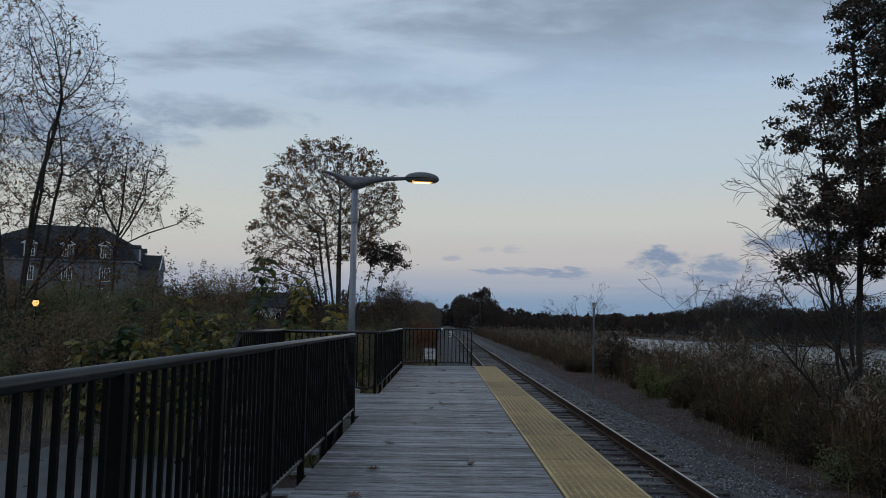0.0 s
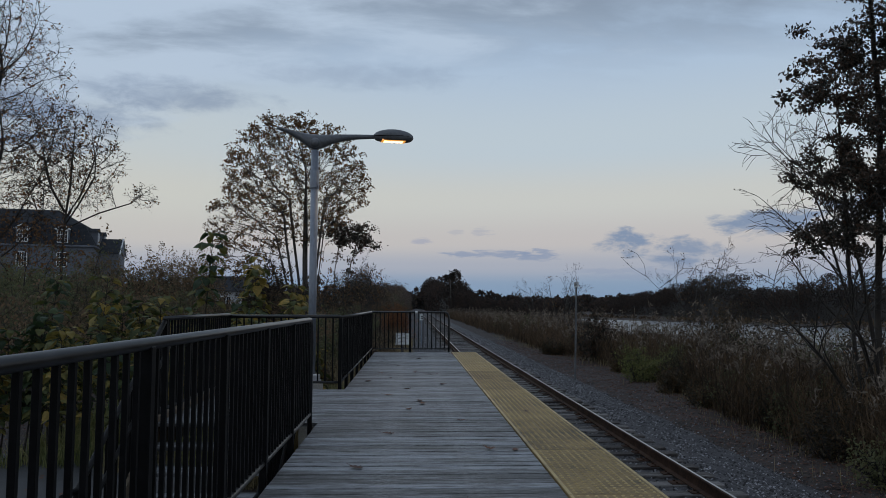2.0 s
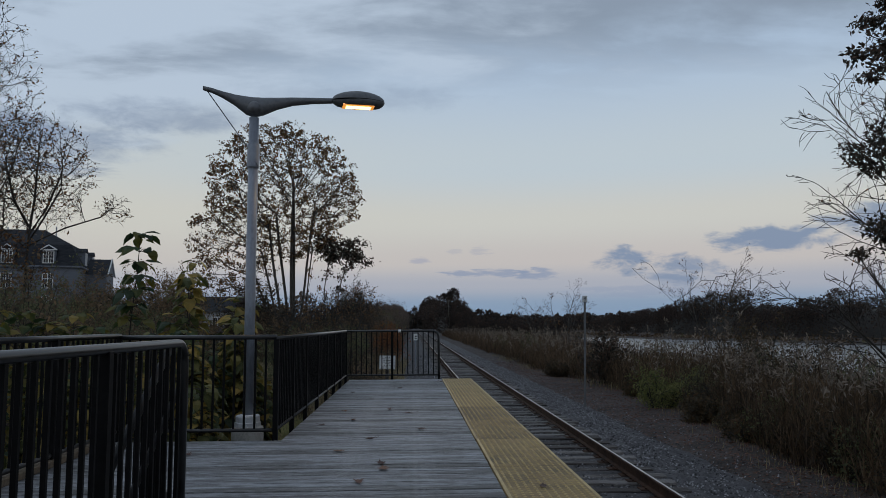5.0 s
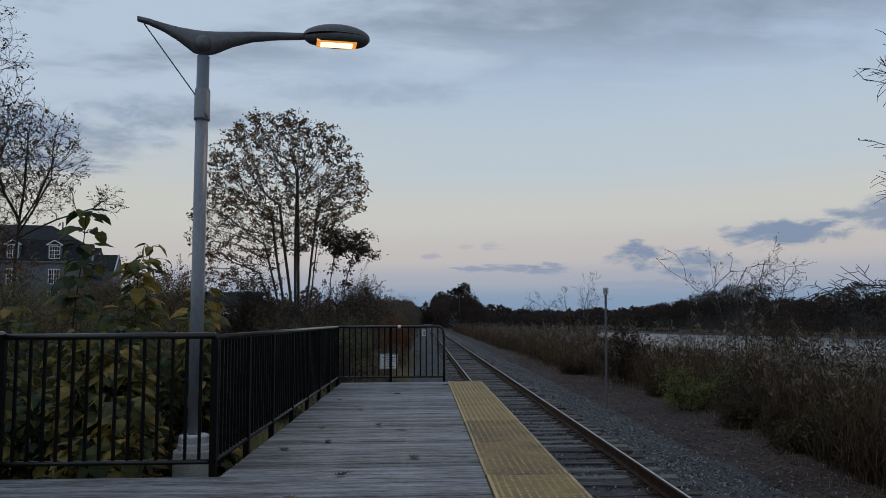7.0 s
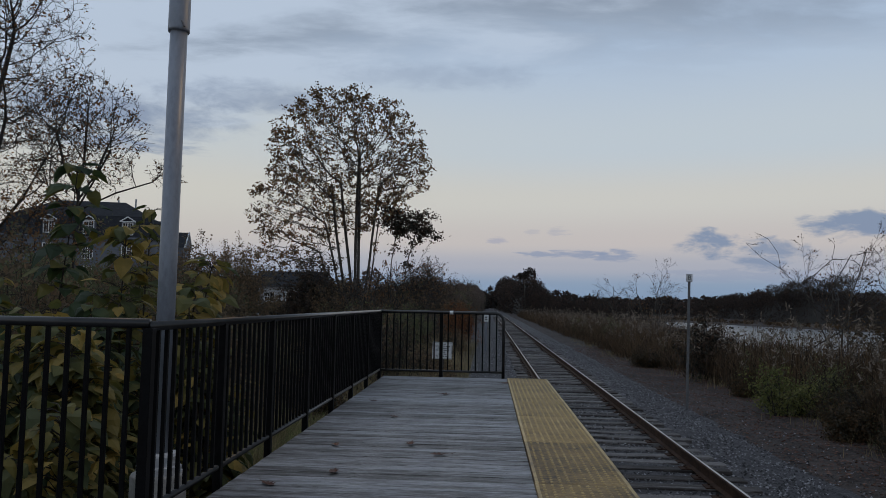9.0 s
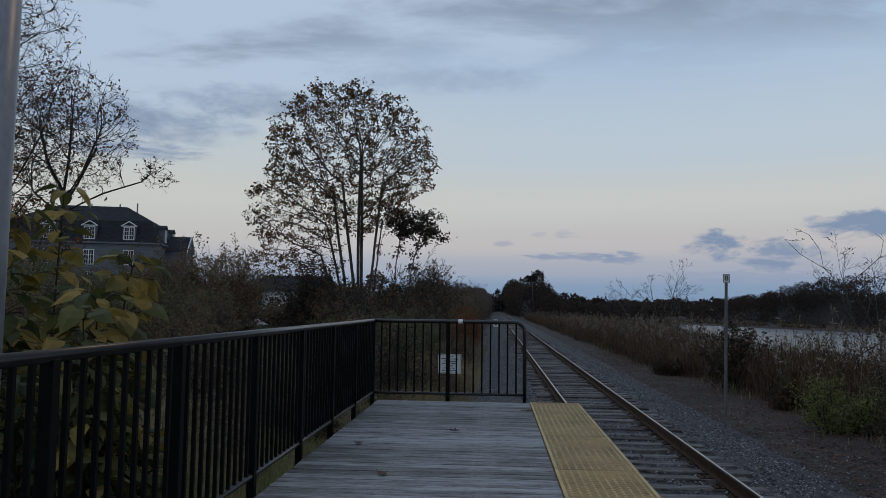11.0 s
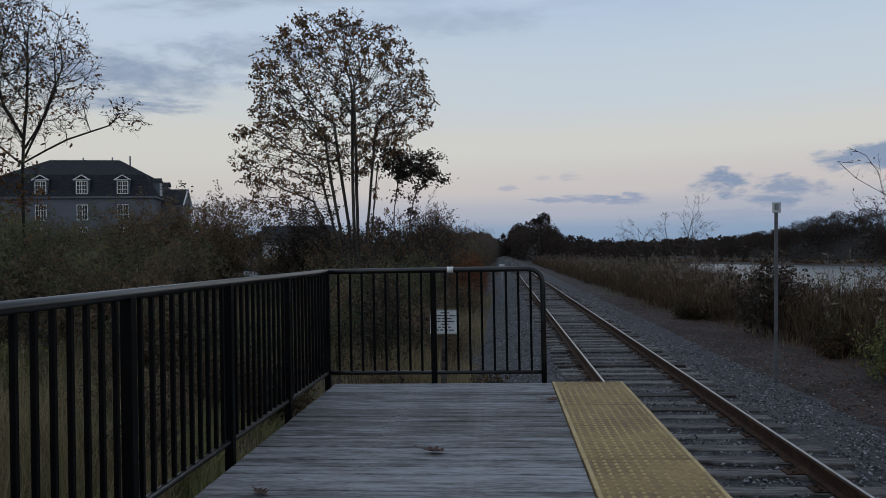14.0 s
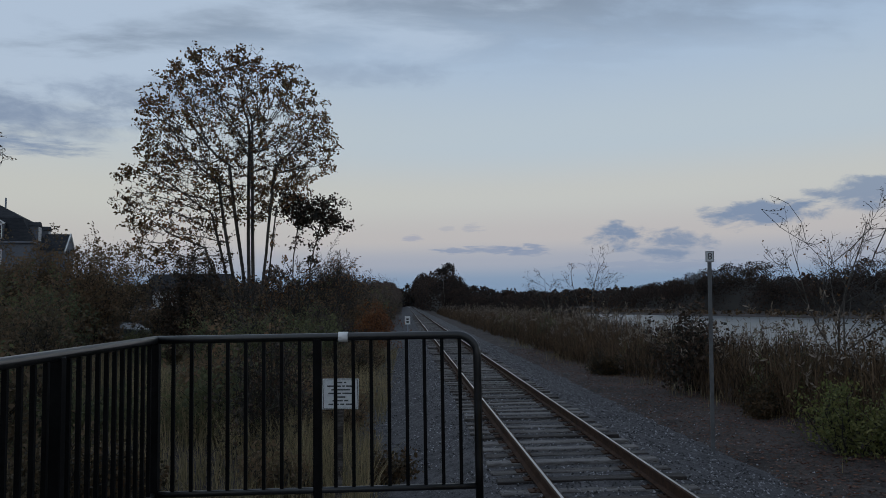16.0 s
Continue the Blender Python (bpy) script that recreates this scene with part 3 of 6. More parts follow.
def bush(name, label, at, seed, size, leaf_mat, leaf_size, count, stems=18, category="shrub", gap=0.35, aspect=0.6, clumps=26):
    """A many-stemmed shrub: bent stems, and leaves in uneven clumps with gaps between them."""
    rng = np.random.default_rng(seed)
    sx, sy, sz = size
    t = thing(name, label, category, at)
    lines, cl = [], []
    for i in range(stems):
        an, rr = rng.uniform(0, 2 * math.pi), math.sqrt(rng.uniform(0, 1))
        end = np.array((math.cos(an) * rr * sx, math.sin(an) * rr * sy, sz * rng.uniform(0.55, 1.08) * (1 - 0.45 * rr * rr)))
        s = np.array((end[0] * 0.25, end[1] * 0.25, -0.2))
        mid = s * 0.5 + end * 0.5 + rng.normal(0, 0.08, 3) * sz
        pts = [s, s * 0.4 + mid * 0.6, mid * 0.6 + end * 0.4, end]
        lines.append((pts, [0.03, 0.022, 0.014, 0.005]))
        cl += [pts[2], end, mid]
        for k in range(9):
            q = pts[1] + (end - pts[1]) * rng.uniform(0.1, 1)
            e = q + rng.normal(0, 0.16, 3) * sz + np.array((0, 0, 0.08 * sz))
            lines.append(([q, (q + e) / 2 + rng.normal(0, 0.02, 3) * sz, e], [0.009, 0.006, 0.003]))
            cl.append(e)
    cl = np.array(cl)
    v, f = stems_arrays(lines, 3)
    tagged(link_mesh("stem_work", v, f, TWIG, t, smooth=True), kind="stuff")
    cl = cl[rng.random(len(cl)) > gap * 0.5]
    pick = cl[rng.integers(0, len(cl), count)] + np.clip(rng.normal(0, 1, (count, 3)), -1.7, 1.7) * (0.07 + 0.028 * np.array((sx, sy, sz)))
    pick[:, 2] = np.maximum(pick[:, 2], 0.05)
    v, f = leaf_arrays(rng, pick, leaf_size, aspect, 0.3, simple=True)
    tagged(link_mesh("foliage", v, f, leaf_mat, t), kind="stuff")
    return t


# ---- ground, pond, track ----
def shore_near(y):
    return 12.0 + np.maximum(0, y - 20) * 0.2


def shore_far(y):
    return np.interp(y, [-220, -60, 40, 91, 117, 152, 160], [170, 92, 76, 62, 54, 42, 38])


def smooth(x, a, b):
    t = np.clip((x - a) / (b - a), 0, 1)
    return t * t * (3 - 2 * t)


def ground_z(x, y):
    x, y = np.asarray(x, float), np.asarray(y, float)
    d = np.abs(x - 1.33)
    z = -1.66 - 0.16 * smooth(d, 4.2, 3.2)
    z = z + np.where(x < 0, 0.26 * smooth(-x, 3.5, 6.5) + 1.5 * smooth(-x, 14, 60), 0)
    z = z + 2.5 * smooth(-x, 60, 200)
    pond = smooth(x, shore_near(y) - 2.5, shore_near(y) + 1.5) * smooth(x, shore_far(y) + 1.0, shore_far(y) - 3.0)
    z = z - 0.9 * pond + 2.5 * smooth(x, shore_far(y), shore_far(y) + 60) * (x > 12)
    bump = 0.05 * np.sin(x * 1.7 + 0.6 * y) * np.sin(y * 1.1 - 0.4 * x) + 0.03 * np.sin(4.1 * x + 1.3) * np.sin(3.7 * y)
    return z + bump * smooth(d, 2.6, 5.0) * np.where((x < -2) & (x > -14) & (y < 0), 0.3, 1)


def make_ground():
    ax = np.concatenate([-np.geomspace(2500, 40, 16), np.arange(-36, -12, 2.0), np.arange(-12, 16, 0.4), np.arange(16, 100, 3.0), np.geomspace(100, 2500, 14)])
    ay = np.concatenate([-np.geomspace(2500, 42, 14), np.arange(-40, 60, 0.6), np.arange(60, 200, 4.0), np.geomspace(200, 2500, 16)])
    gx, gy = np.meshgrid(ax, ay)
    v = np.stack([gx, gy, ground_z(gx, gy)], -1).reshape(-1, 3)
    nx, ny = len(ax), len(ay)
    i = (np.arange(ny - 1)[:, None] * nx + np.arange(nx - 1)[None]).reshape(-1, 1)
    f = i + np.array([[0, 1, nx + 1, nx]])
    tagged(link_mesh("ground", v, f, SOIL, smooth=True), "brown leaf-strewn soil sloping to a pond", "ground", kind="structure")


make_ground()
tagged(part("water", box(8, 175, -230, 165, -2.6, -2.0), WATER), "still pond water mirroring the evening sky", "water", kind="structure")


def make_ballast():
    prof = [(-2.3, -1.72), (-1.2, -1.55), (-0.5, -1.34), (-0.1, -1.203), (1.33, -1.184), (2.75, -1.203), (3.2, -1.33), (3.8, -1.50), (4.4, -1.61), (4.9, -1.74)]
    ys = np.concatenate([np.arange(-45, 60, 0.5), np.arange(60, 700, 6.0)])
    rng = np.random.default_rng(3)
    v = np.array([(x + rng.normal(0, 0.05), y, z + rng.normal(0, 0.012)) for y in ys for x, z in prof])
    n = len(prof)
    i = (np.arange(len(ys) - 1)[:, None] * n + np.arange(n - 1)[None]).reshape(-1, 1)
    tagged(link_mesh("ballast_bed", v, i + np.array([[0, 1, n + 1, n]]), BALLAST, smooth=True), "grey crushed stone track bed", "ballast", kind="structure")
    # loose stones on the bed
    cnt = 100000
    y = -24 + 70 * rng.random(cnt) ** 1.4
    x = rng.uniform(-2.0, 6.8, cnt)
    keep = rng.random(cnt) < np.interp(x, [-2.0, -0.9, -0.5, 3.7, 4.6, 5.6, 6.8], [0.3, 0.6, 1.0, 1.0, 0.55, 0.22, 0.08])
    x, y = x[keep], y[keep]
    z = np.maximum(np.interp(x, [p[0] for p in prof], [p[1] for p in prof]), ground_z(x, y))
    s = rng.uniform(0.011, 0.030, len(x))
    base = np.array([(1, 0, 0), (-1, 0, 0), (0, 1, 0), (0, -1, 0), (0, 0, 0.8), (0, 0, -0.8)], float)
    v = base[None] * s[:, None, None] * rng.uniform(0.6, 1.3, (len(x), 6, 1))
    an = rng.uniform(0, 6.28, len(x))
    c, sn = np.cos(an)[:, None], np.sin(an)[:, None]
    vx, vy = v[:, :, 0] * c - v[:, :, 1] * sn, v[:, :, 0] * sn + v[:, :, 1] * c
    tilt = rng.uniform(-0.7, 0.7, (len(x), 1))
    vz = v[:, :, 2] + vx * tilt
    V = np.stack([vx + x[:, None], vy + y[:, None], vz + z[:, None] + 0.008], -1).reshape(-1, 3)
    i = np.arange(len(x))[:, None] * 6
    F = np.concatenate([i + np.array([t]) for t in ((0, 2, 4), (2, 1, 4), (1, 3, 4), (3, 0, 4))], 0)
    tagged(link_mesh("ballast_stones", V, F, STONE), "loose grey crushed stones beside the rails", "ballast", kind="stuff")


make_ballast()
RAIL_Z, RAIL_X = -0.97, (0.585, 2.09)


def make_track():
    t = thing("railway_track", "single railway track with rusty rails on worn timber ties", "railway track", kind="structure")
    prof = [(-0.07, -0.172), (0.07, -0.172), (0.07, -0.162), (0.012, -0.145), (0.010, -0.05), (0.034, -0.04), (0.036, -0.010), (0.017, 0), (-0.017, 0), (-0.036, -0.010), (-0.034, -0.04), (-0.010, -0.05), (-0.012, -0.145), (-0.07, -0.162)]
    ys = [-45.0, 120.0, 900.0]
    for rx in RAIL_X:
        bm = bmesh.new()
        rings = [[bm.verts.new((rx + px, y, RAIL_Z + pz)) for px, pz in prof] for y in ys]
        n = len(prof)
        for a, b in zip(rings, rings[1:]):
            for k in range(n):
                f = bm.faces.new((a[k], a[(k + 1) % n], b[(k + 1) % n], b[k]))
                f.material_index = 1 if k == 7 else 0
        bm.faces.new(rings[0])
        bm.faces.new(rings[-1][::-1])
        bmesh.ops.recalc_face_normals(bm, faces=bm.faces[:])
        part("rail", bm, (RUST, RAILTOP), t, "rusty steel rail with a polished head")
    return t


TRACK = make_track()

# ---- platform ----
DECK_L, DECK_R, Y0 = -2.68, -0.648, -32.0
PLAT = thing("platform", "weathered grey timber plank railway platform", "platform", kind="structure")
FENCE_H = 1.085
for nm, b in (("rim_beam", (DECK_L, DECK_L + 0.07, Y0, -0.01, -0.31, -0.046)), ("rim_beam", (DECK_L + 0.072, -0.04, -0.08, -0.01, -0.31, -0.046)),
              ("rim_beam", (-0.11, -0.04, Y0, -0.082, -0.31, -0.046)), ("landing_beam", (-4.46, DECK_L - 0.004, -8.63, -8.56, -0.31, -0.046)), ("landing_beam", (-4.46, -4.39, -11.7, -8.634, -0.31, -0.046))):
    part(nm, box(*b, 0.006), BEAM, PLAT, "brown pressure-treated timber beam")
for x in (-2.3, -1.25, -0.35):
    part("joist", box(x, x + 0.05, Y0, -0.085, -0.30, -0.048), BEAM, PLAT)
for y in np.arange(-30.5, 0, 2.4):
    for x in (-2.5, -0.4):
        part("support_post", box(x - 0.07, x + 0.07, y - 0.07, y + 0.07, -1.9, -0.302, 0.006), BEAM, PLAT)
TACT = thing("tactile_strip", "yellow tactile warning strip along the platform edge", "tactile paving", kind="structure")


def fence_bar(name, pts, r, parent, sides=10):
    return part(name, tube(pts, r, sides), BLACK, parent, smooth=True)


def fence(name, label, p0, p1, posts, foot, round_end=False, height=FENCE_H):
    """A straight picket fence from p0 to p1; posts: distances along it of the upright posts; foot: how far the posts go down."""
    t = thing(name, label, "fence", (p0[0], p0[1], 0), math.degrees(math.atan2(p1[1] - p0[1], p1[0] - p0[0])), "black picket fences of the platform")
    L = math.hypot(p1[0] - p0[0], p1[1] - p0[1])
    R, H, r = 0.13, height - 0.026, 0.026
    pts = [(0, 0, H)]
    if round_end:
        pts += [(L - R + R * math.sin(a), 0, H - R + R * math.cos(a)) for a in np.linspace(0, math.pi / 2, 8)] + [(L, 0, foot)]
    else:
        pts += [(L, 0, H)]
    part("top_rail", tube(pts, r, 12), TOPRAIL, t, smooth=True)
    part("bottom_rail", tube([(0.02, 0, 0.095), (L - 0.02, 0, 0.095)], 0.020, 10), TOPRAIL, t, smooth=True)
    for d in posts:
        if not (round_end and d > L - 0.01):
            part("post", box(d - 0.027, d + 0.027, -0.027, 0.027, foot, H - 0.01, 0.004), BLACK, t)
    marks = sorted(set([0.0, *posts, L]))
    first = None
    for a, b in zip(marks, marks[1:]):
        n = max(2, round((b - a) / 0.112))
        for k in range(1, n):
            x = a + (b - a) * k / n
            top = H - 0.02 - (max(0, x - (L - R)) ** 2 * 3.2 if round_end else 0)
            if first is None:
                first = part("picket", box(-0.011, 0.011, -0.011, 0.011, 0.10, H - 0.015, 0.002), BLACK, t)
                first.matrix_basis = pose(x, 0, 0)
            else:
                twin(first, Matrix.Translation((x, 0, 0)) @ Matrix.Diagonal((1, 1, (top - 0.1 * 0) / (H - 0.015) if top < H - 0.05 else 1, 1)), t)
    return t


FX = -2.76
fence("fence", "black steel picket fence along the platform's back edge", (FX, -30.15), (FX, -11.70), [i * 1.23 for i in range(16)], -0.30, round_end=True, height=1.118)
fence("fence", "black steel picket fence beside the lamp post", (FX, 0.05), (FX, -8.45), [0.0, 1.33, 2.57, 3.79, 5.02, 6.26, 7.4, 8.5], -0.30)
ef = fence("fence", "black steel picket fence across the platform's end with a white sleeve", (FX, 0.05), (-0.712, 0.05), [1.02, 2.048], -0.02, round_end=True)
part("sleeve", tube([(1.155, 0, FENCE_H - 0.026), (1.215, 0, FENCE_H - 0.026)], 0.032, 14), WHITE, ef, "white plastic sleeve on the rail", True)
fence("fence", "black steel picket fence behind the stair landing", (FX, -8.45), (-4.42, -8.45), [], -0.30, height=1.10)
sf = fence("fence", "black steel guard fence at the stair landing", (-4.42, -8.45), (-4.42, -11.35), [0.0, 1.42, 2.87], -0.30, height=1.12)


def stair_guard(x, y0, steps, rise, run, label):
    t = thing("stair_railing", label, "railing", (x, y0, 0), 0, "black stair railings")
    L, D = steps * run, steps * rise
    k = D / L
    for nm, h, r in (("top_rail", FENCE_H - 0.026, 0.026), ("handrail", 0.86, 0.019), ("bottom_rail", 0.12, 0.02)):
        off = 0.09 if nm == "handrail" else 0.0
        fence_bar(nm, [(off, 0.0, h), (off, -L, h - D), (off, -L - 0.28, h - D)], r, t)
    for f in (0.5, 1.0):
        part("post", box(-0.025, 0.025, -L * f - 0.025, -L * f + 0.025, -D * f - (0.3 if f < 1 else 0.02), FENCE_H - 0.03 - D * f, 0.004), BLACK, t)
    p = None
    n = int(L / 0.112)
    for i in range(1, n):
        y = -L * i / n
        m = Matrix.Translation((0, y, k * y))
        if p is None:
            p = part("picket", box(-0.011, 0.011, -0.011, 0.011, 0.12, FENCE_H - 0.04, 0.002), BLACK, t)
            p.matrix_basis = m
        else:
            twin(p, m, t)
    return t


part("curb", box(-4.46, -4.37, -11.68, -8.65, 0.001, 0.062, 0.006), BEAM, PLAT, "dark timber kerb along the landing")
STEPS, RISE, RUN = 7, 0.19, 0.29
stair_guard(-4.42, -11.35, STEPS, RISE, RUN, "sloping black steel railing beside the timber steps")
stair_guard(-2.90, -11.55, STEPS, RISE, RUN, "sloping black steel railing between fence and timber steps")
ST = thing("stairs", "weathered timber steps down from the platform landing", "stairs", kind="structure")
for i in range(STEPS - 1):
    y = -11.7 - RUN * i
    z = -RISE * (i + 1)
    for j in range(2):
        part("tread", box(-4.36, -2.96, y - 0.145 * (j + 1) + 0.003, y - 0.145 * j - 0.003, z - 0.038, z, 0.004), WOOD, ST)
for x in (-4.40, -2.96):
    bm = bmesh.new()
    L, D = STEPS * RUN, STEPS * RISE
    q = [(-11.7, -0.02), (-11.7, -0.31), (-11.7 - L + 0.2, -D - 0.05), (-11.7 - L, -D - 0.05), (-11.7 - L, -D + 0.15)]
    a, b = [bm.verts.new((x, *p)) for p in q], [bm.verts.new((x + 0.04, *p)) for p in q]
    bm.faces.new(a), bm.faces.new(b[::-1])
    for k in range(len(q)):
        bm.faces.new((a[k], b[k], b[(k + 1) % len(q)], a[(k + 1) % len(q)]))
    bmesh.ops.recalc_face_normals(bm, faces=bm.faces[:])
    part("stringer", bm, BEAM, ST)
# paved path beside the platform
tagged(part("path", box(-9.6, -4.6, -45, -6.2, -1.5, -1.36, 0.02), ASPHALT), "worn grey asphalt path beside the platform", "path", kind="structure")


# ---- street lamp ----
def street_lamp():
    t = thing("street_lamp", "grey street lamp with a curved arm and a lit warm head", "street lamp", (-3.405, -6.8, 0))
    part("footing", lathe([(0.20, -1.8), (0.20, -0.10), (0.19, -0.085)], 28), CONCRETE, t, "round pale concrete footing", True)
    part("base_cover", lathe([(0.165, -0.084), (0.165, -0.03), (0.150, -0.022), (0.150, 0.045), (0.135, 0.062), (0.09, 0.066)], 8), COVER, t, "pale grey bolted base cover")
    part("pole", lathe([(0.067, 0.06), (0.066, 1.5), (0.064, 3.95)], 22), GALV, t, "tapered grey steel pole", True)
    part("collar", lathe([(0.080, 3.27), (0.082, 3.29), (0.079, 3.58), (0.074, 3.60)], 22), GALV, t, "", True)
    # arm: a winged casting, thick at the joint and thin at its ends
    bm = bmesh.new()
    rows = [(-0.66, 4.345, 4.285, 0.030), (-0.55, 4.325, 4.255, 0.036), (-0.40, 4.285, 4.19, 0.045), (-0.25, 4.255, 4.10, 0.055), (-0.10, 4.238, 3.985, 0.068), (0.0, 4.232, 3.955, 0.072),
            (0.12, 4.234, 3.985, 0.068), (0.30, 4.245, 4.075, 0.058), (0.50, 4.26, 4.14, 0.050), (0.75, 4.272, 4.18, 0.044), (0.98, 4.28, 4.20, 0.040), (1.06, 4.282, 4.21, 0.038)]
    rings = []
    for x, top, bot, w in rows:
        c, h = (top + bot) / 2, (top - bot) / 2
        rings.append([bm.verts.new((x, w * math.cos(a) * (1 if math.sin(a) > -0.5 else 0.8), c + h * math.sin(a))) for a in np.linspace(0, 2 * math.pi, 13)[:-1]])
    for a, b in zip(rings, rings[1:]):
        for k in range(12):
            bm.faces.new((a[k], b[k], b[(k + 1) % 12], a[(k + 1) % 12]))
    bm.faces.new(rings[0]), bm.faces.new(rings[-1][::-1])
    bmesh.ops.recalc_face_normals(bm, faces=bm.faces[:])
    arm = part("arm", bm, DARKGREY, t, "dark grey winged arm", True)
    bm = bmesh.new()
    bmesh.ops.create_uvsphere(bm, u_segments=18, v_segments=10, radius=0.088, matrix=Matrix.Translation((0, -0.045, 4.075)))
    part("boss", bm, DARKGREY, arm, "", True)
    part("tie_rod", tube([(-0.615, 0, 4.30), (-0.585, -0.01, 4.25), (-0.09, -0.02, 3.56), (0.06, -0.078, 3.29)], 0.0075, 6), DARKGREY, t, "thin steel tie rod")
    # head: a flattened pod with a lit panel beneath
    bm = bmesh.new()
    bmesh.ops.create_uvsphere(bm, u_segments=28, v_segments=16, radius=1.0)
    for v in bm.verts:
        x, y, z = v.co
        wid = 0.17 * (1 - 0.28 * max(0, -x))
        v.co = (1.385 + 0.365 * x, wid * y, 4.255 + (0.14 * z if z > 0 else -0.075 * min(1.0, -1.8 * z)))
    head = part("lamp_head", bm, DARKGREY, t, "flattened dark grey lamp head", True)
    part("seam", lathe([(0.20, -0.006), (0.206, 0.0), (0.20, 0.006)], 28), BLACK, head, "", True).matrix_basis = Matrix.Translation((1.385, 0, 4.255)) @ Matrix.Diagonal((1.77, 0.845, 1, 1))
    part("lens", box(1.17, 1.60, -0.10, 0.10, 4.171, 4.20, 0.006), LENS, head, "amber lens lit from within")
    part("led_panel", box(1.215, 1.555, -0.065, 0.065, 4.165, 4.1745, 0.002), LED, head, "glowing warm LED panel")
    t.rotation_euler = (0, 0, radians(10))
    return t


street_lamp()
lt = bpy.data.lights.new("street_lamp_light", "AREA")
lt.shape, lt.size, lt.size_y, lt.energy, lt.color, lt.spread = "RECTANGLE", 0.32, 0.13, 7.0, (1.0, 0.66, 0.30), radians(150)
lo = new("street_lamp_light", lt)
lo.matrix_basis = look((-3.405 + 1.385 * math.cos(radians(10)), -6.8 + 1.385 * math.sin(radians(10)), 4.15), (-2.07, -6.559, 0))


# ---- signs ----
def text_mesh(body, size, mat, parent, m, name="lettering"):
    cu = bpy.data.curves.new(name, "FONT")
    cu.body, cu.size, cu.align_x, cu.align_y, cu.extrude = body, size, "CENTER", "CENTER", 0.0015
    tmp = bpy.data.objects.new(name, cu)
    scene.collection.objects.link(tmp)
    me = bpy.data.meshes.new_from_object(tmp.evaluated_get(bpy.context.evaluated_depsgraph_get()))
    bpy.data.objects.remove(tmp)
    me.materials.clear()
    me.materials.append(mat)
    ob = new(name, me)
    ob.parent, ob.matrix_basis = parent, m
    return ob


def marker_post():
    t = thing("marker_post", "tall grey steel marker post with a white 8 sign", "sign post", (4.72, 9.44, -1.66))
    p = bmesh.new()
    for x0, x1, y0, y1 in ((-0.035, 0.035, 0.0, 0.008), (-0.035, -0.027, 0.008, 0.035), (0.027, 0.035, 0.008, 0.035)):
        add_box(p, x0, x1, y0, y1, -0.3, 3.70)
    part("post", p, POSTSTEEL, t, "channel-shaped galvanised post")
    pl = part("sign_plate", box(-0.085, 0.085, -0.012, -0.004, 3.62, 3.84, 0.003), SIGNWHITE, t, "small white sign plate")
    fr = bmesh.new()
    for a in ((-0.078, 0.078, 3.825, 3.832), (-0.078, 0.078, 3.628, 3.635), (-0.078, -0.071, 3.635, 3.825), (0.071, 0.078, 3.635, 3.825)):
        add_box(fr, a[0], a[1], -0.0145, -0.012, a[2], a[3])
    part("border", fr, INK, pl)
    text_mesh("8", 0.19, INK, pl, pose(0, -0.0135, 3.73, 90, 0, 0))
    t.rotation_euler = (0, radians(1.2), radians(-6))
    return t


marker_post()


def notice_sign():
    t = thing("notice_sign", "white notice sign on a low post beyond the fence", "sign", (-2.04, 4.68, -1.62))
    part("post", box(-0.045, 0.045, 0.0, 0.09, -0.3, 1.80, 0.005), TIE, t, "dark timber post")
    pl = part("sign_plate", box(-0.225, 0.225, -0.012, -0.002, 1.57, 1.95, 0.003), SIGNWHITE, t, "white notice plate with small black lines")
    fr = bmesh.new()
    for a in ((-0.212, 0.212, 1.932, 1.938), (-0.212, 0.212, 1.582, 1.588), (-0.212, -0.206, 1.588, 1.932), (0.206, 0.212, 1.588, 1.932)):
        add_box(fr, a[0], a[1], -0.0145, -0.012, a[2], a[3])
    part("border", fr, INK, pl)
    for i, words in enumerate(((0.09, 0.03), (0.17, 0.03, 0.10), (0.05, 0.16), (0.09, 0.05, 0.13), (0.12,), (0.04, 0.07, 0.05), (0.06, 0.05, 0.05, 0.08))):
        x = -(sum(words) + 0.018 * (len(words) - 1)) / 2
        bm = bmesh.new()
        for w in words:
            add_box(bm, x, x + w, -0.0145, -0.012, 1.893 - i * 0.045, 1.911 - i * 0.045)
            x += w + 0.018
        part("text_line", bm, PRINT, pl)
    t.rotation_euler = (0, radians(1.5), radians(5))
    return t


notice_sign()


def track_marker(x, y, h):
    t = thing("track_marker", "small white plate on a short post by the track", "sign post", (x, y, -1.62))
    part("post", box(-0.03, 0.03, 0, 0.06, -0.2, h, 0.004), GALV, t)
    pl = part("sign_plate", box(-0.13, 0.13, -0.012, -0.002, h - 0.38, h + 0.02, 0.003), SIGNWHITE, t)
    for i in range(2):
        part("text_line", box(-0.06, 0.06, -0.0145, -0.012, h - 0.30 + i * 0.13, h - 0.22 + i * 0.13), INK, pl)
    return t


track_marker(-1.05, 31.0, 2.2)


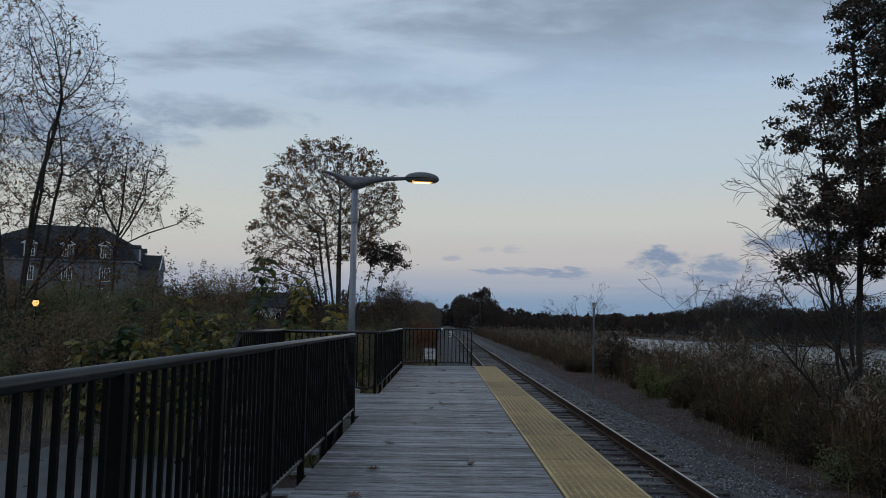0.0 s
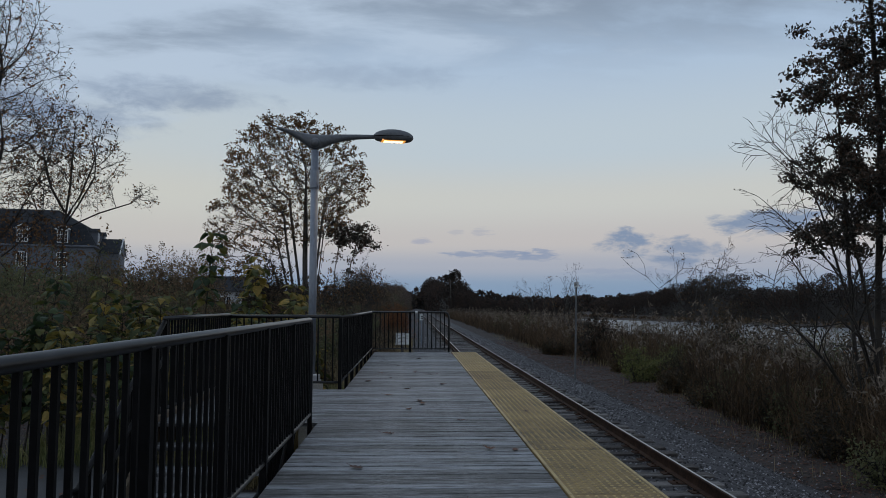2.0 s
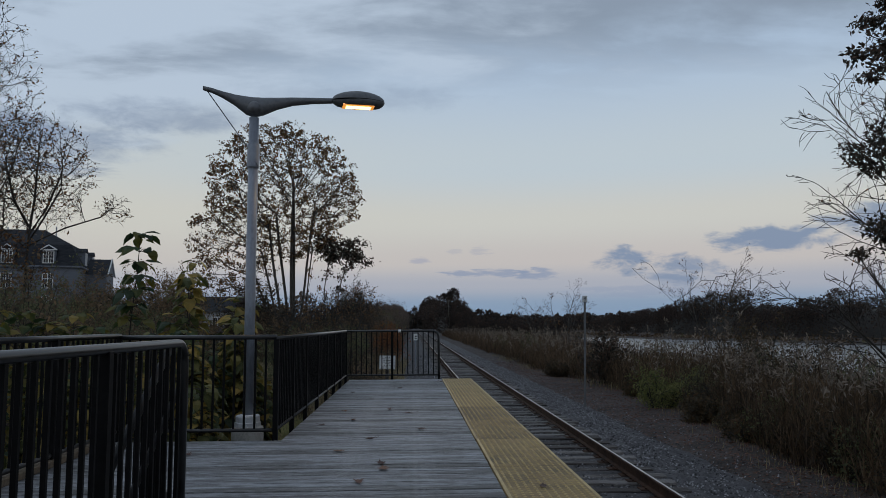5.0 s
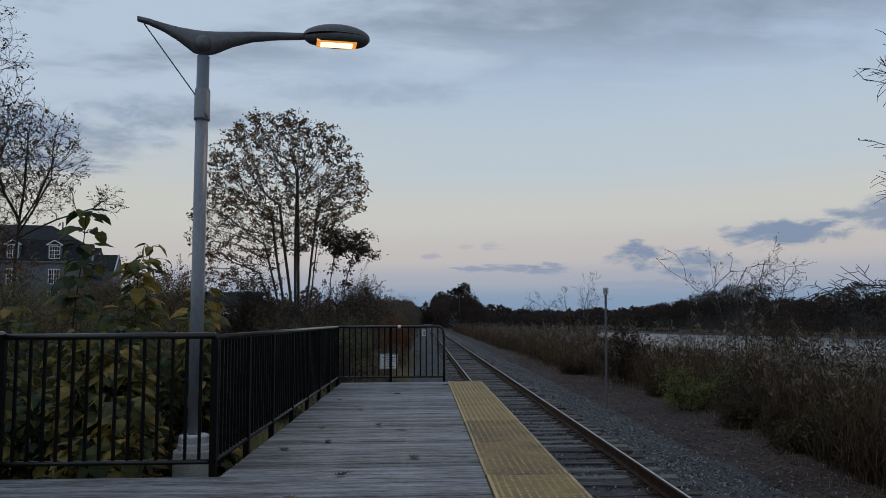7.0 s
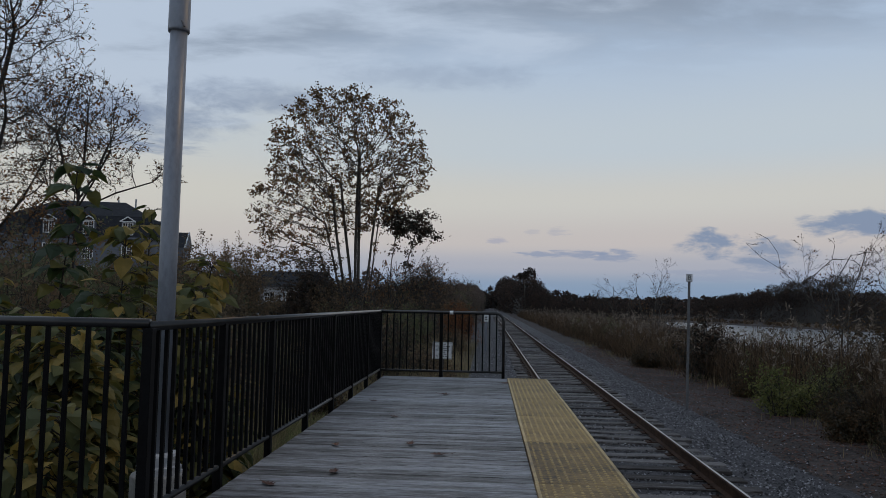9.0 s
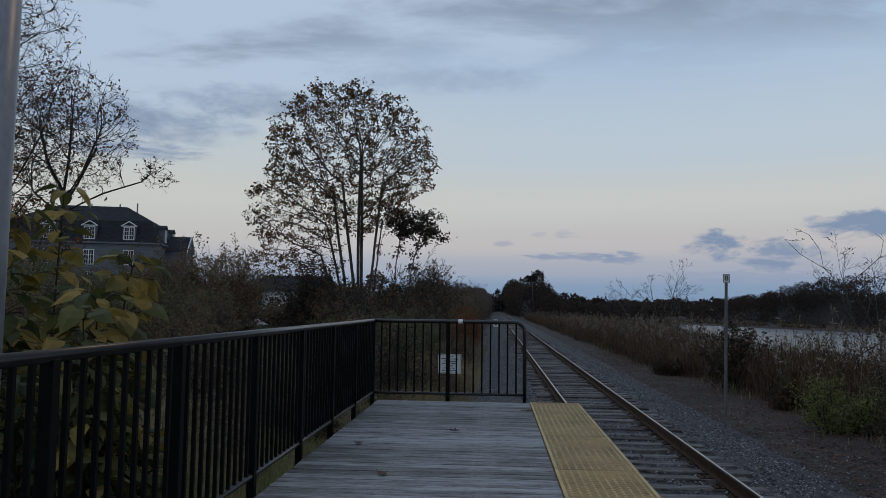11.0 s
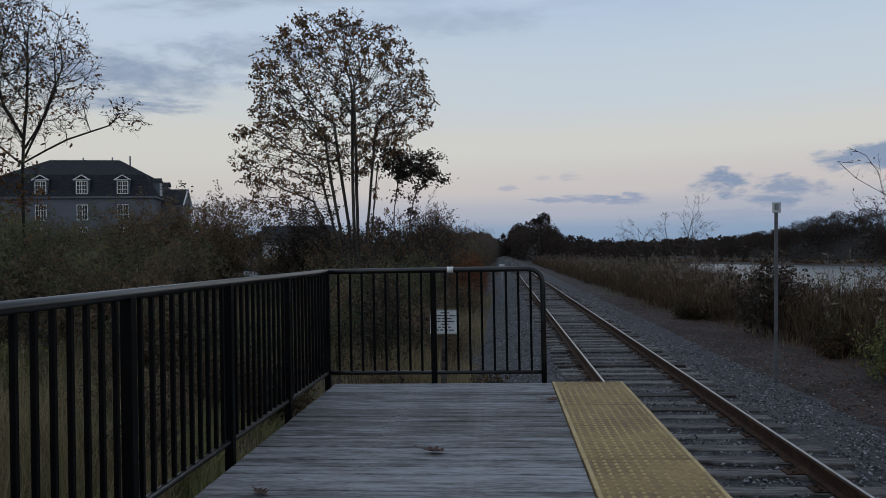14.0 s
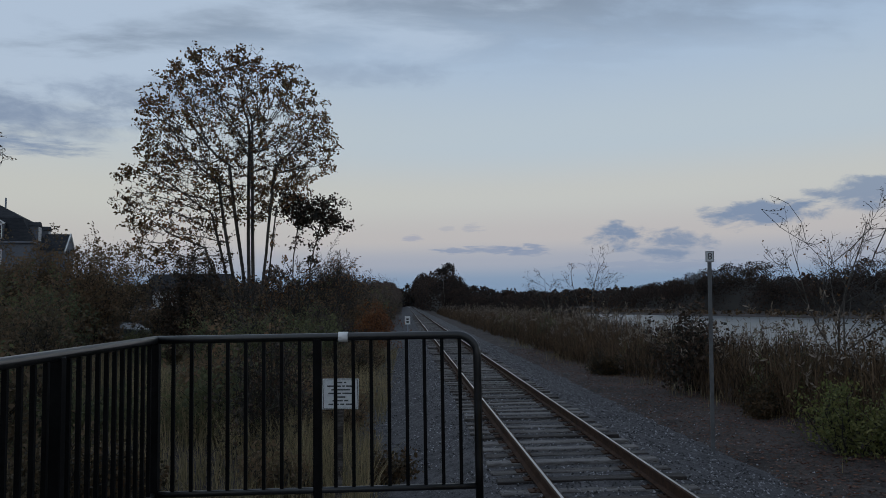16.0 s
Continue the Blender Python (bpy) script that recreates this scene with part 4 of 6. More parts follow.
# ---- trees ----
sr = np.random.default_rng(12)
wild_tree("oak_tree", "broad many-stemmed oak with sparse russet leaves", (-10.3, 39.5, -1.5), 11,
          [stem_line(sr, (fx, fy), (lx, ly), h, 9, 0.02) for fx, fy, lx, ly, h in ((-0.5, 0.1, -0.36, 0.05, 6.5), (-0.3, 0.3, -0.25, 0.12, 8.5), (-0.1, -0.2, -0.17, -0.10, 10.0), (0.0, 0.3, -0.10, 0.08, 11.5), (0.1, -0.1, -0.04, -0.05, 12.5), (0.25, 0.2, 0.02, 0.06, 12.5),
           (0.4, 0.0, 0.08, -0.05, 11.0), (0.5, 0.3, 0.14, 0.10, 9.0), (0.45, -0.3, 0.20, -0.12, 7.5), (0.6, 0.0, 0.28, 0.0, 5.5), (-0.6, -0.2, -0.62, -0.1, 3.2))],
          [(-0.9, 0, 12.7, 5.6, 5.0, 5.3), (-4.2, 0, 9.2, 3.7, 3.6, 2.7), (-4.0, 0, 6.3, 3.4, 2.8, 1.7), (2.2, 0, 12.0, 3.1, 3.6, 2.2)], 3800, 0.34, OAKLEAF, 0.19, 8, 0.13, keep=0.62, hollow=0.35, shell=0.78, wander=0.09,
          tip_r=0.013, twig_len=0.45, twigs=2, rise=0.22, kill=1.3, power=2.4, flat=0.6, side=0.6)
wild_tree("oak_tree", "small dark-crowned tree on thin pale trunks", (-7.7, 42.0, -1.5), 14,
          [stem_line(sr, (-0.2, 0), (-0.05, 0), 6.0), stem_line(sr, (0.2, 0), (0.10, 0.04), 5.6), stem_line(sr, (0.4, 0.2), (0.20, 0.0), 4.6)],
          [(-0.3, 0, 8.9, 1.35, 1.4, 1.0), (0.8, 0, 8.5, 1.5, 1.5, 1.0), (1.7, 0, 8.0, 0.95, 1.0, 0.7)], 420, 0.3, PINELEAF, 0.2, 9, 0.18, keep=0.9, clump=0.3, wander=0.1, tip_r=0.012, twig_len=0.35)
wild_tree("maple_tree", "tall nearly bare tree with forked grey trunks", (-27.4, 23.0, -0.9), 21,
          [stem_line(sr, (-0.2, 0), (-0.24, 0.0), 12.0), stem_line(sr, (-0.1, 0), (-0.10, -0.1), 15.0), stem_line(sr, (0.1, 0.1), (0.02, 0.1), 16.0), stem_line(sr, (0.2, 0.0), (0.12, -0.05), 14.0), stem_line(sr, (0.3, -0.1), (0.24, -0.05), 11.0),
           [(0.6, 0, 3.4), (1.8, 0.2, 5.2), (3.0, 0.4, 7.0), (4.0, 0.5, 9.0)], [(0.4, 0, 3.0), (2.0, -0.3, 4.2), (3.6, -0.5, 5.4), (5.0, -0.6, 7.0)], [(-0.6, 0, 3.4), (-2.0, 0.2, 5.0), (-3.6, 0.3, 7.0)]],
          [(-0.6, 0, 14.4, 6.4, 5.4, 7.8), (2.8, 0, 10.2, 3.9, 3.6, 4.6), (-4.5, 0, 10.5, 3.6, 3.6, 4.0)], 5200, 0.36, DRYLEAF, 0.17, 2, 0.12, keep=0.16, tip_r=0.011, twig_len=0.55, twigs=3, bark=DARKBARK, rise=0.4, wander=0.08, power=2.3, kill=1.25)
wild_tree("maple_tree", "smaller bare tree with a long low limb", (-22.2, 24.6, -1.0), 35,
          [stem_line(sr, (0, 0), (0.0, 0.0), 11.0), [(0.0, 0.0, 6.6), (0.9, 0.1, 7.1), (1.8, 0.3, 7.6), (2.7, 0.7, 8.0), (3.4, 1.0, 8.3)], [(0.0, 0.0, 6.4), (-0.8, 0.1, 7.0), (-1.7, 0.2, 7.7)], [(0, 0, 7.2), (0.7, 0.3, 8.6), (1.2, 0.5, 10.2)], [(0, 0, 7.6), (-0.7, -0.3, 9.0), (-1.1, -0.4, 10.6)], [(0, 0, 6.8), (1.0, -0.5, 8.0), (2.0, -0.8, 9.6)]],
          [(0.1, 0, 10.6, 3.2, 2.8, 3.3), (4.2, 1.2, 8.6, 1.2, 1.2, 0.8), (-2.3, 0, 8.6, 1.5, 1.5, 1.0)], 2200, 0.3, DRYLEAF, 0.16, 2, 0.12, keep=0.16, tip_r=0.010, twig_len=0.45, twigs=3, bark=DARKBARK, rise=0.5, wander=0.08, power=2.35, kill=1.25)
wild_tree("maple_tree", "low leafy brown tree below the bare trees", (-23.2, 22.5, -1.0), 36,
          [stem_line(sr, (0, 0), (0.05, 0.0), 4.5), stem_line(sr, (0.2, 0), (0.3, 0.0), 3.6), stem_line(sr, (-0.2, 0), (-0.25, 0.0), 4.0)],
          [(0.2, 0, 6.0, 2.6, 2.0, 1.2), (1.4, 0, 4.8, 1.8, 1.6, 1.0), (-1.6, 0, 5.2, 1.6, 1.6, 1.2)], 420, 0.3, DRYLEAF, 0.17, 3, 0.15, keep=0.5, tip_r=0.008, twig_len=0.4, bark=DARKBARK)
wild_tree("cedar_tree", "dark ragged evergreen tree standing in the reeds", (8.5, -4.0, -1.7), 5,
          [stem_line(sr, (-0.35, 0.1), (-0.02, 0.0), 8.5), stem_line(sr, (-0.1, -0.1), (0.03, 0.05), 10.5), stem_line(sr, (0.45, -0.1), (0.10, -0.05), 9.0)],
          [(1.1, -0.7, 6.0, 2.7, 2.6, 1.9), (1.2, -0.8, 8.6, 2.4, 2.3, 1.8), (1.2, -0.8, 10.9, 1.9, 1.7, 1.7), (-1.8, -1.2, 6.3, 0.9, 1.0, 0.35), (-1.4, -1.3, 7.5, 0.7, 0.8, 0.35), (-1.2, -1.2, 8.6, 0.7, 0.7, 0.35), (-1.1, -0.9, 4.3, 1.0, 1.2, 0.4)], 4200, 0.26, PINELEAF, 0.09, 22, 0.10, keep=0.95, clump=0.38, kill=1.6,
          tip_r=0.006, twig_len=0.22, twigs=3, bark=DARKBARK, rise=0.03, flat=0.5, hollow=0.2, power=2.05, aspect=0.5)
tree("alder_tree", "thin bare tree with drooping twigs in the reeds", (8.4, -4.4, -1.7), 6,
     [((-0.08, 0.0, 1), 7.2, 0.06), ((-0.30, 0.1, 1), 6.4, 0.05), ((-0.8, -0.1, 1), 4.8, 0.045)], [(7, 0.06, 0.03, 10, 40, 0.45, 0.3), (5, 0.12, 0.04, 7, 42, 0.5, 0.2), (4, 0.18, 0.03, 5, 42, 0.5, 0.2), (3, 0.2, 0.0, 0, 0, 0, 0)], DRYLEAF, 0.06, 1, 0.05, keep=0.02, bark=TWIG)
FAN = [(7, 0.07, 0.03, 7, 38, 0.5, 0.3), (5, 0.13, 0.05, 5, 42, 0.5, 0.2), (4, 0.18, 0.05, 4, 42, 0.5, 0.2), (3, 0.2, 0.0, 0, 0, 0, 0)]
wild_tree("willow_tree", "low leaning bare tree with upturned limbs", (10.3, 13.0, -1.9), 42,
          [[(-1.4, 0, -0.3), (-1.3, 0, 0.9), (-1.0, 0, 1.6), (-0.3, 0, 2.05), (0.5, 0.05, 2.5), (1.3, 0.1, 3.1), (2.1, 0.2, 3.8)], [(0.4, 0.0, 2.45), (-0.5, 0, 3.2), (-1.0, 0, 3.9), (-1.6, -0.1, 4.45), (-2.3, -0.2, 4.85), (-2.75, -0.2, 5.3)],
           [(-1.6, -0.1, 4.45), (-1.65, 0, 5.0), (-1.95, 0, 5.45)], [(-1.0, 0, 3.9), (-0.4, 0, 4.35), (0.1, 0, 4.8), (0.2, 0, 5.3)], [(0.6, 0, 2.5), (0.0, 0.3, 3.3), (0.5, 0.5, 4.2), (1.0, 0.6, 5.0)]],
          [(2.0, 0.2, 4.5, 1.3, 1.2, 0.9), (-2.2, -0.1, 5.2, 0.6, 0.4, 0.3)], 130, 0.22, BRUSH, 0.06, 2, 0.08, keep=0.3, tip_r=0.008, twig_len=0.25, twigs=2, bark=DARKBARK, power=2.2, rise=0.1)
for i, (x, y, h) in enumerate(((12.5, 50.0, 6.3), (14.9, 22.0, 6.3), (11.0, 56.0, 5.2), (9.5, 34.0, 3.6))):
    tree("alder_tree", "slender bare tree among the reeds", (x, y, -1.8), 60 + i, [((0.0, 0, 1), h, 0.05), ((0.25, 0.1, 1), h * 0.8, 0.04), ((-0.3, 0, 1), h * 0.85, 0.04)], FAN, DRYLEAF, 0.1, 1, 0.1, keep=0.12)


def bank_height(x, y):
    """How tall the growth left of the line stands, lower towards the far end."""
    d = y + 7.5
    lift = np.interp(math.degrees(math.atan2(x + 1.15, d)), [-12, -8, -5, -3.2, -1.6, 0], [5.6, 4.7, 3.5, 2.65, 1.9, 1.5])
    return 3.0 + d * math.tan(radians(float(lift)))


# young trees and scrub on the bank left of the line
bank = np.random.default_rng(77)
for i in range(28):
    y = 33 + i * 2.7 + bank.uniform(-1, 1)
    x = -4.9 - bank.uniform(0, 4.5) - (1.2 if y < 36 else 0)
    h = bank_height(x, y) * bank.uniform(0.64, 0.92)
    tree("birch_tree", "thin leafless saplings on the overgrown bank", (x, y, -1.6), 200 + i, [((bank.uniform(-.2, .2), bank.uniform(-.2, .2), 1), h * bank.uniform(0.7, 1), 0.05) for _ in range(3)], FAN, DRYLEAF, 0.14, 2, 0.18, keep=0.08, foot=0.7, twig=0.005, bark=DARKBARK if i % 2 else BARK)


# ---- broad-leaved saplings beside the platform ----
def broad_leaves(rng, centres, out_dirs, size):
    """Heart-shaped drooping leaves: eight points round a bent midrib."""
    c, d = np.asarray(centres, float), np.asarray(out_dirs, float)
    n = len(c)
    s = size * rng.uniform(0.6, 1.25, (n, 1))
    d = d + rng.normal(0, 0.35, (n, 3))
    d /= np.linalg.norm(d, axis=1, keepdims=True)
    side = np.cross(d, np.array((0, 0, 1.0)) + rng.normal(0, 0.25, (n, 3)))
    side /= np.linalg.norm(side, axis=1, keepdims=True)
    up = np.cross(side, d)
    pts = []
    for u, w, h in ((0.0, 0, 0), (-0.08, 0.24, 0.02), (0.22, 0.44, 0.0), (0.6, 0.33, -0.10), (1.0, 0, -0.34), (0.6, -0.33, -0.10), (0.22, -0.44, 0.0), (-0.08, -0.24, 0.02), (0.5, 0, 0.02)):
        pts.append(c + d * s * u + side * s * w + up * s * h)
    v = np.stack(pts, 1).reshape(-1, 3)
    i = np.arange(n)[:, None] * 9
    f = np.concatenate([i + np.array([q]) for q in ((0, 1, 2, 8), (2, 3, 4, 8), (8, 4, 5, 6), (0, 8, 6, 7))], 0)
    return v, f


def broadleaf(at, height, seed, mat, size=0.26, whorls=9, label="broad-leaved sapling with large drooping green leaves", per=6, bare=0.25):
    rng = np.random.default_rng(seed)
    t = thing("broadleaf_sapling", label, "sapling", at, 0, "broad-leaved saplings by the fence")
    lean = rng.normal(0, 0.07, 2)
    zs = np.linspace(-0.2, height, 8)
    pts = [np.array((lean[0] * z + 0.03 * math.sin(z * 2), lean[1] * z, z)) for z in zs]
    lines = [(pts, list(np.linspace(0.022, 0.006, 8)))]
    cen, dirs = [], []
    for k in range(whorls):
        f = bare + (1 - bare) * (k + 1) / whorls
        z = f * height
        p = np.array((lean[0] * z + 0.03 * math.sin(z * 2), lean[1] * z, z))
        for j in range(per):
            a = 2 * math.pi * (j / per) + k * 0.6 + rng.uniform(-0.3, 0.3)
            rr = rng.uniform(0.12, 0.34) * (1.25 - 0.65 * f)
            d = np.array((math.cos(a), math.sin(a), rng.uniform(-0.35, 0.25)))
            q = p + d * rr + np.array((0, 0, 0.06))
            lines.append(([p, (p + q) / 2 + np.array((0, 0, 0.03)), q], [0.005, 0.004, 0.003]))
            cen.append(q)
            dirs.append(d + np.array((0, 0, -0.35)))
    v, f = stems_arrays(lines, 4)
    link_mesh("stem", v, f, TWIG, t, smooth=True)
    v, f = broad_leaves(rng, cen, dirs, size)
    tagged(link_mesh("foliage", v, f, mat, t), kind="stuff")
    return t


broadleaf((-6.1, -3.9, -1.45), 4.15, 1, BIGLEAF, 0.23, 7, "tall broad-leaved sapling with drooping dark leaves", 9, 0.6)
broadleaf((-5.2, -3.3, -1.45), 3.7, 2, GOLDLEAF, 0.185, 15, "tall sapling with large yellowing leaves")
for i, (x, y, h) in enumerate(((-4.4, -4.3, 3.0), (-4.75, -4.7, 3.35), (-4.15, -4.9, 2.7), (-4.3, -3.8, 2.3), (-5.4, -3.4, 2.4), (-5.0, -4.1, 2.5))):
    broadleaf((x, y, -1.45), h, 30 + i, GOLDLEAF, 0.195, 14, "sapling with large yellowing leaves by the fence", 8, 0.35)
sap = np.random.default_rng(8)
for i in range(56):
    x, y = sap.uniform(-8.6, -3.6), sap.uniform(-7.9, -3.4)
    if abs(x + 3.43) < 0.4 and abs(y + 6.8) < 0.5:
        x -= 0.6
    gold = sap.random() < 0.6
    broadleaf((x, y, -1.45), sap.uniform(1.5, 2.75) * (1.0 if x > -6 else 1.12), 300 + i, GOLDLEAF if gold else BIGLEAF, 0.165, 11,
              "sapling with large yellowing leaves by the fence" if gold else "broad-leaved sapling with large drooping green leaves", 8, (0.55 if y < -5.8 else 0.22) if x > -6 else 0.3)

# ---- shrubs ----
rs = np.random.default_rng(19)


def spot_z(x, y):
    return float(ground_z(x, y)) - 0.03


for i in range(46):  # thicket behind the path and under the tall trees
    x, y = rs.uniform(-27, -10.5), rs.uniform(-6, 17)
    s = rs.uniform(1.2, 2.0)
    green = rs.random() < 0.6
    bush("shrub", "dull green tangled shrub in the thicket" if green else "brown autumn shrub in the thicket", (x, y, spot_z(x, y)), 400 + i, (s, s, (rs.uniform(2.3, 3.2) + (1.0 if y > 4 else 0)) * (0.5 if abs((-1.57 - x) / (y + 21.9) - 0.548) < 0.05 else 1)), GREENSHRUB if green else SHRUB, 0.115, 3200, 16)
for i in range(44):  # scrub past the end of the platform, up to the oak
    y = rs.uniform(6, 36)
    x = rs.uniform(-15 - 0.3 * y, -4.4 - 0.03 * y)
    s = rs.uniform(1.0, 1.9)
    h = (rs.uniform(1.3, 2.2) + 0.035 * y) * 0.8 + 0.14 * min(10, max(0, -x - 6))
    green = rs.random() < 0.5
    if 0.25 < (-1.1 - x) / (y + 6.0) < 0.44:   # a gap through which the parking area shows
        h *= 0.3
    bush("shrub", "dull green tangled shrub on the overgrown bank" if green else "brown autumn shrub on the overgrown bank", (x, y, spot_z(x, y)), 500 + i, (s, s, h), GREENSHRUB if green else SHRUB, 0.115, 3200, 18)
for i in range(26):  # dense brush below the oak and along the line
    y = 33 + i * 4.6 + rs.uniform(-2, 2)
    x = -4.0 + 0.9 * min(1, max(0, (y - 45) / 60)) - rs.uniform(0.2, 3.6)
    s = rs.uniform(1.6, 2.4)
    bush("shrub", "dense brown brush along the railway", (x, y, -1.65), 600 + i, (s, s, bank_height(x, y) * rs.uniform(0.48, 0.8)), SHRUB if i % 3 else (GREENSHRUB if i % 2 else BAREWOOD), 0.13, 2800, 22)
for i in range(14):
    x, y = -9 - rs.uniform(0, 9), 36 + rs.uniform(0, 10)
    low = 0.3 if 0.25 < (-1.1 - x) / (y + 6.0) < 0.44 else 0.9
    bush("shrub", "dense brown brush below the oak", (x, y, -1.5), 650 + i, (2.2, 2.2, rs.uniform(2.6, 3.8) * low), SHRUB, 0.12, 3600, 18)
for i, (x, y, sx, h, mt, lab) in enumerate(((-21.2, 38.5, 2.2, 6.0, SHRUB, "tall orange-brown shrub before the house"), (-24.5, 56.5, 3.2, 7.3, SHRUB, "tall orange-brown shrub behind the parked car"), (-24.3, 37.0, 2.6, 5.4, SHRUB, "tall orange-brown shrub before the house"), (-12.7, 36.5, 1.5, 5.2, PINELEAF, "dark spreading evergreen beside the oak"), (-16.2, 31.0, 1.8, 4.6, SHRUB, "brown autumn shrub on the overgrown bank"))):
    bush("shrub", lab, (x, y, -1.2), 680 + i, (sx, sx, h), mt, 0.15, 12000, 60)
for i in range(15):  # taller scrub before the house
    x, y = -22 - rs.uniform(0, 17), 27 + rs.uniform(0, 20)
    bush("shrub", "tall brown scrub before the house", (x, y, spot_z(x, y)), 760 + i, (2.3, 2.3, rs.uniform(4.3, 5.5)), SHRUB if i % 3 else GREENSHRUB, 0.14, 6000, 28)
for x, y, w, h in ((-2.9, 40.0, 0.9, 2.5), (-3.0, 43.0, 1.1, 2.7)):
    bush("shrub", "russet orange bush beside the far track", (x, y, -1.65), int(690 + y), (w, w, h), RUSSET, 0.10, 4000, 22)
tree("fallen_branch", "pale dead branches tangled in the brush", (-6.3, 29.0, -1.5), 695, [((-1, 0.1, 0.75), 4.4, 0.06), ((-0.9, -0.2, 0.5), 3.8, 0.05), ((0.7, 0.1, 0.8), 3.2, 0.04)], FAN, DRYLEAF, 0.1, 0, 0.1, category="branch", twig=0.004)
bush("shrub", "dark leafy bush behind the marker post", (7.7, 18.2, -1.66), 700, (0.75, 0.75, 2.75), PINELEAF, 0.13, 2600, 16)
for i, (x, y, h, s) in enumerate(((7.2, 8.9, 1.3, 1.0), (7.7, 13.4, 0.7, 0.5), (7.0, 4.6, 0.7, 0.55), (7.9, 2.8, 0.9, 0.7), (8.8, 6.4, 1.1, 0.8), (6.6, 24.0, 0.9, 0.7), (9.4, -7.0, 1.1, 0.9), (8.0, -5.4, 0.8, 0.7))):
    bush("shrub", "low green bush at the edge of the reeds", (x, y, spot_z(x, y)), 710 + i, (s, s, h), GREENBUSH if i % 3 == 0 else BRUSH, 0.07, 4500, 22)
bush("shrub", "dense dark brush round the leaning tree", (11.9, 13.4, -1.9), 728, (1.7, 1.7, 3.2), BRUSH, 0.09, 7000, 44)
for i in range(15):
    x, y = 8.7 + rs.uniform(0, 3.4), -3 + i * 1.9 + rs.uniform(-0.6, 0.6)
    bush("shrub", "twiggy brown bush among the reeds", (x, y, -1.8), 730 + i, (1.2, 1.2, rs.uniform(1.4, 2.0) + (0.7 if i < 6 else 0)), BRUSH if i % 3 else GREENSHRUB, 0.075, 3600, 26)
for i in range(9):
    x, y = 6.9 + rs.uniform(0, 2.6), 25 + i * 5 + rs.uniform(-1.5, 1.5)
    bush("shrub", "twiggy brown bush among the reeds", (x, y, -1.75), 750 + i, (1.1, 1.1, rs.uniform(1.3, 2.2)), BRUSH if i % 2 else GREENSHRUB, 0.08, 2000, 20)
for i, (x, y, s, h, mt) in enumerate(((-1.45, 7.3, 0.5, 0.8, BRUSH), (-3.7, 9.4, 0.9, 2.6, PINELEAF), (-3.2, 6.2, 0.7, 0.9, SHRUB), (-4.9, 5.0, 0.8, 1.2, BRUSH), (-2.7, 12.0, 0.8, 1.1, SHRUB), (-3.4, 16.5, 1.0, 1.5, SHRUB), (-3.2, 22.0, 1.0, 1.7, BRUSH), (-2.9, 28.0, 1.0, 1.6, SHRUB), (-6.4, 3.2, 0.9, 1.1, SHRUB), (-5.4, 1.4, 0.6, 0.8, SHRUB))):
    bush("shrub", "dark low bush past the platform's end" if mt is BRUSH else "brown low bush past the platform's end", (x, y, spot_z(x, y)), 780 + i, (s, s, h), mt, 0.07, 3200, 20)


for i in range(15):  # taller wood along the line in the distance
    y = 75 + i * 13 + rs.uniform(-3, 3)
    x = -4.6 - rs.uniform(0, 2.5)
    bush("shrub", "tall brown thicket along the railway", (x, y, -1.65), 820 + i, (1.9, 3.2, bank_height(x, y) * rs.uniform(0.5, 0.85)), BAREWOOD, 0.2, 1500, 34)


for i in range(17):  # low growth along the front of the reeds
    y = -12.5 + i * 1.3 + rs.uniform(-0.5, 0.5)
    x = float(np.interp(y, [-20, -8, 0, 6, 12], [6.4, 6.0, 6.5, 7.5, 8.0])) + rs.uniform(0.1, 0.9)
    bush("shrub", "twiggy low bush before the reeds", (x, y, spot_z(x, y)), 870 + i, (0.75, 0.75, rs.uniform(0.7, 1.4)), GREENSHRUB if i % 3 == 1 else BRUSH, 0.06, 3000, 24)
for i in range(7):
    x, y = -5.6 - rs.uniform(0, 5.5), -1.0 + rs.uniform(0, 9.5)
    bush("shrub", "low yellow-green bush in the grass", (x, y, spot_z(x, y)), 850 + i, (0.9, 0.9, rs.uniform(0.8, 1.3)), GREENBUSH if i % 3 else SHRUB, 0.075, 3600, 22)


# ---- reeds and grass ----
def reed_front(y):
    return np.interp(y, [-20, -8, 0, 6, 12, 17, 30, 62, 150], [6.4, 6.0, 6.5, 7.5, 8.0, 7.5, 6.5, 6.2, 6.2])


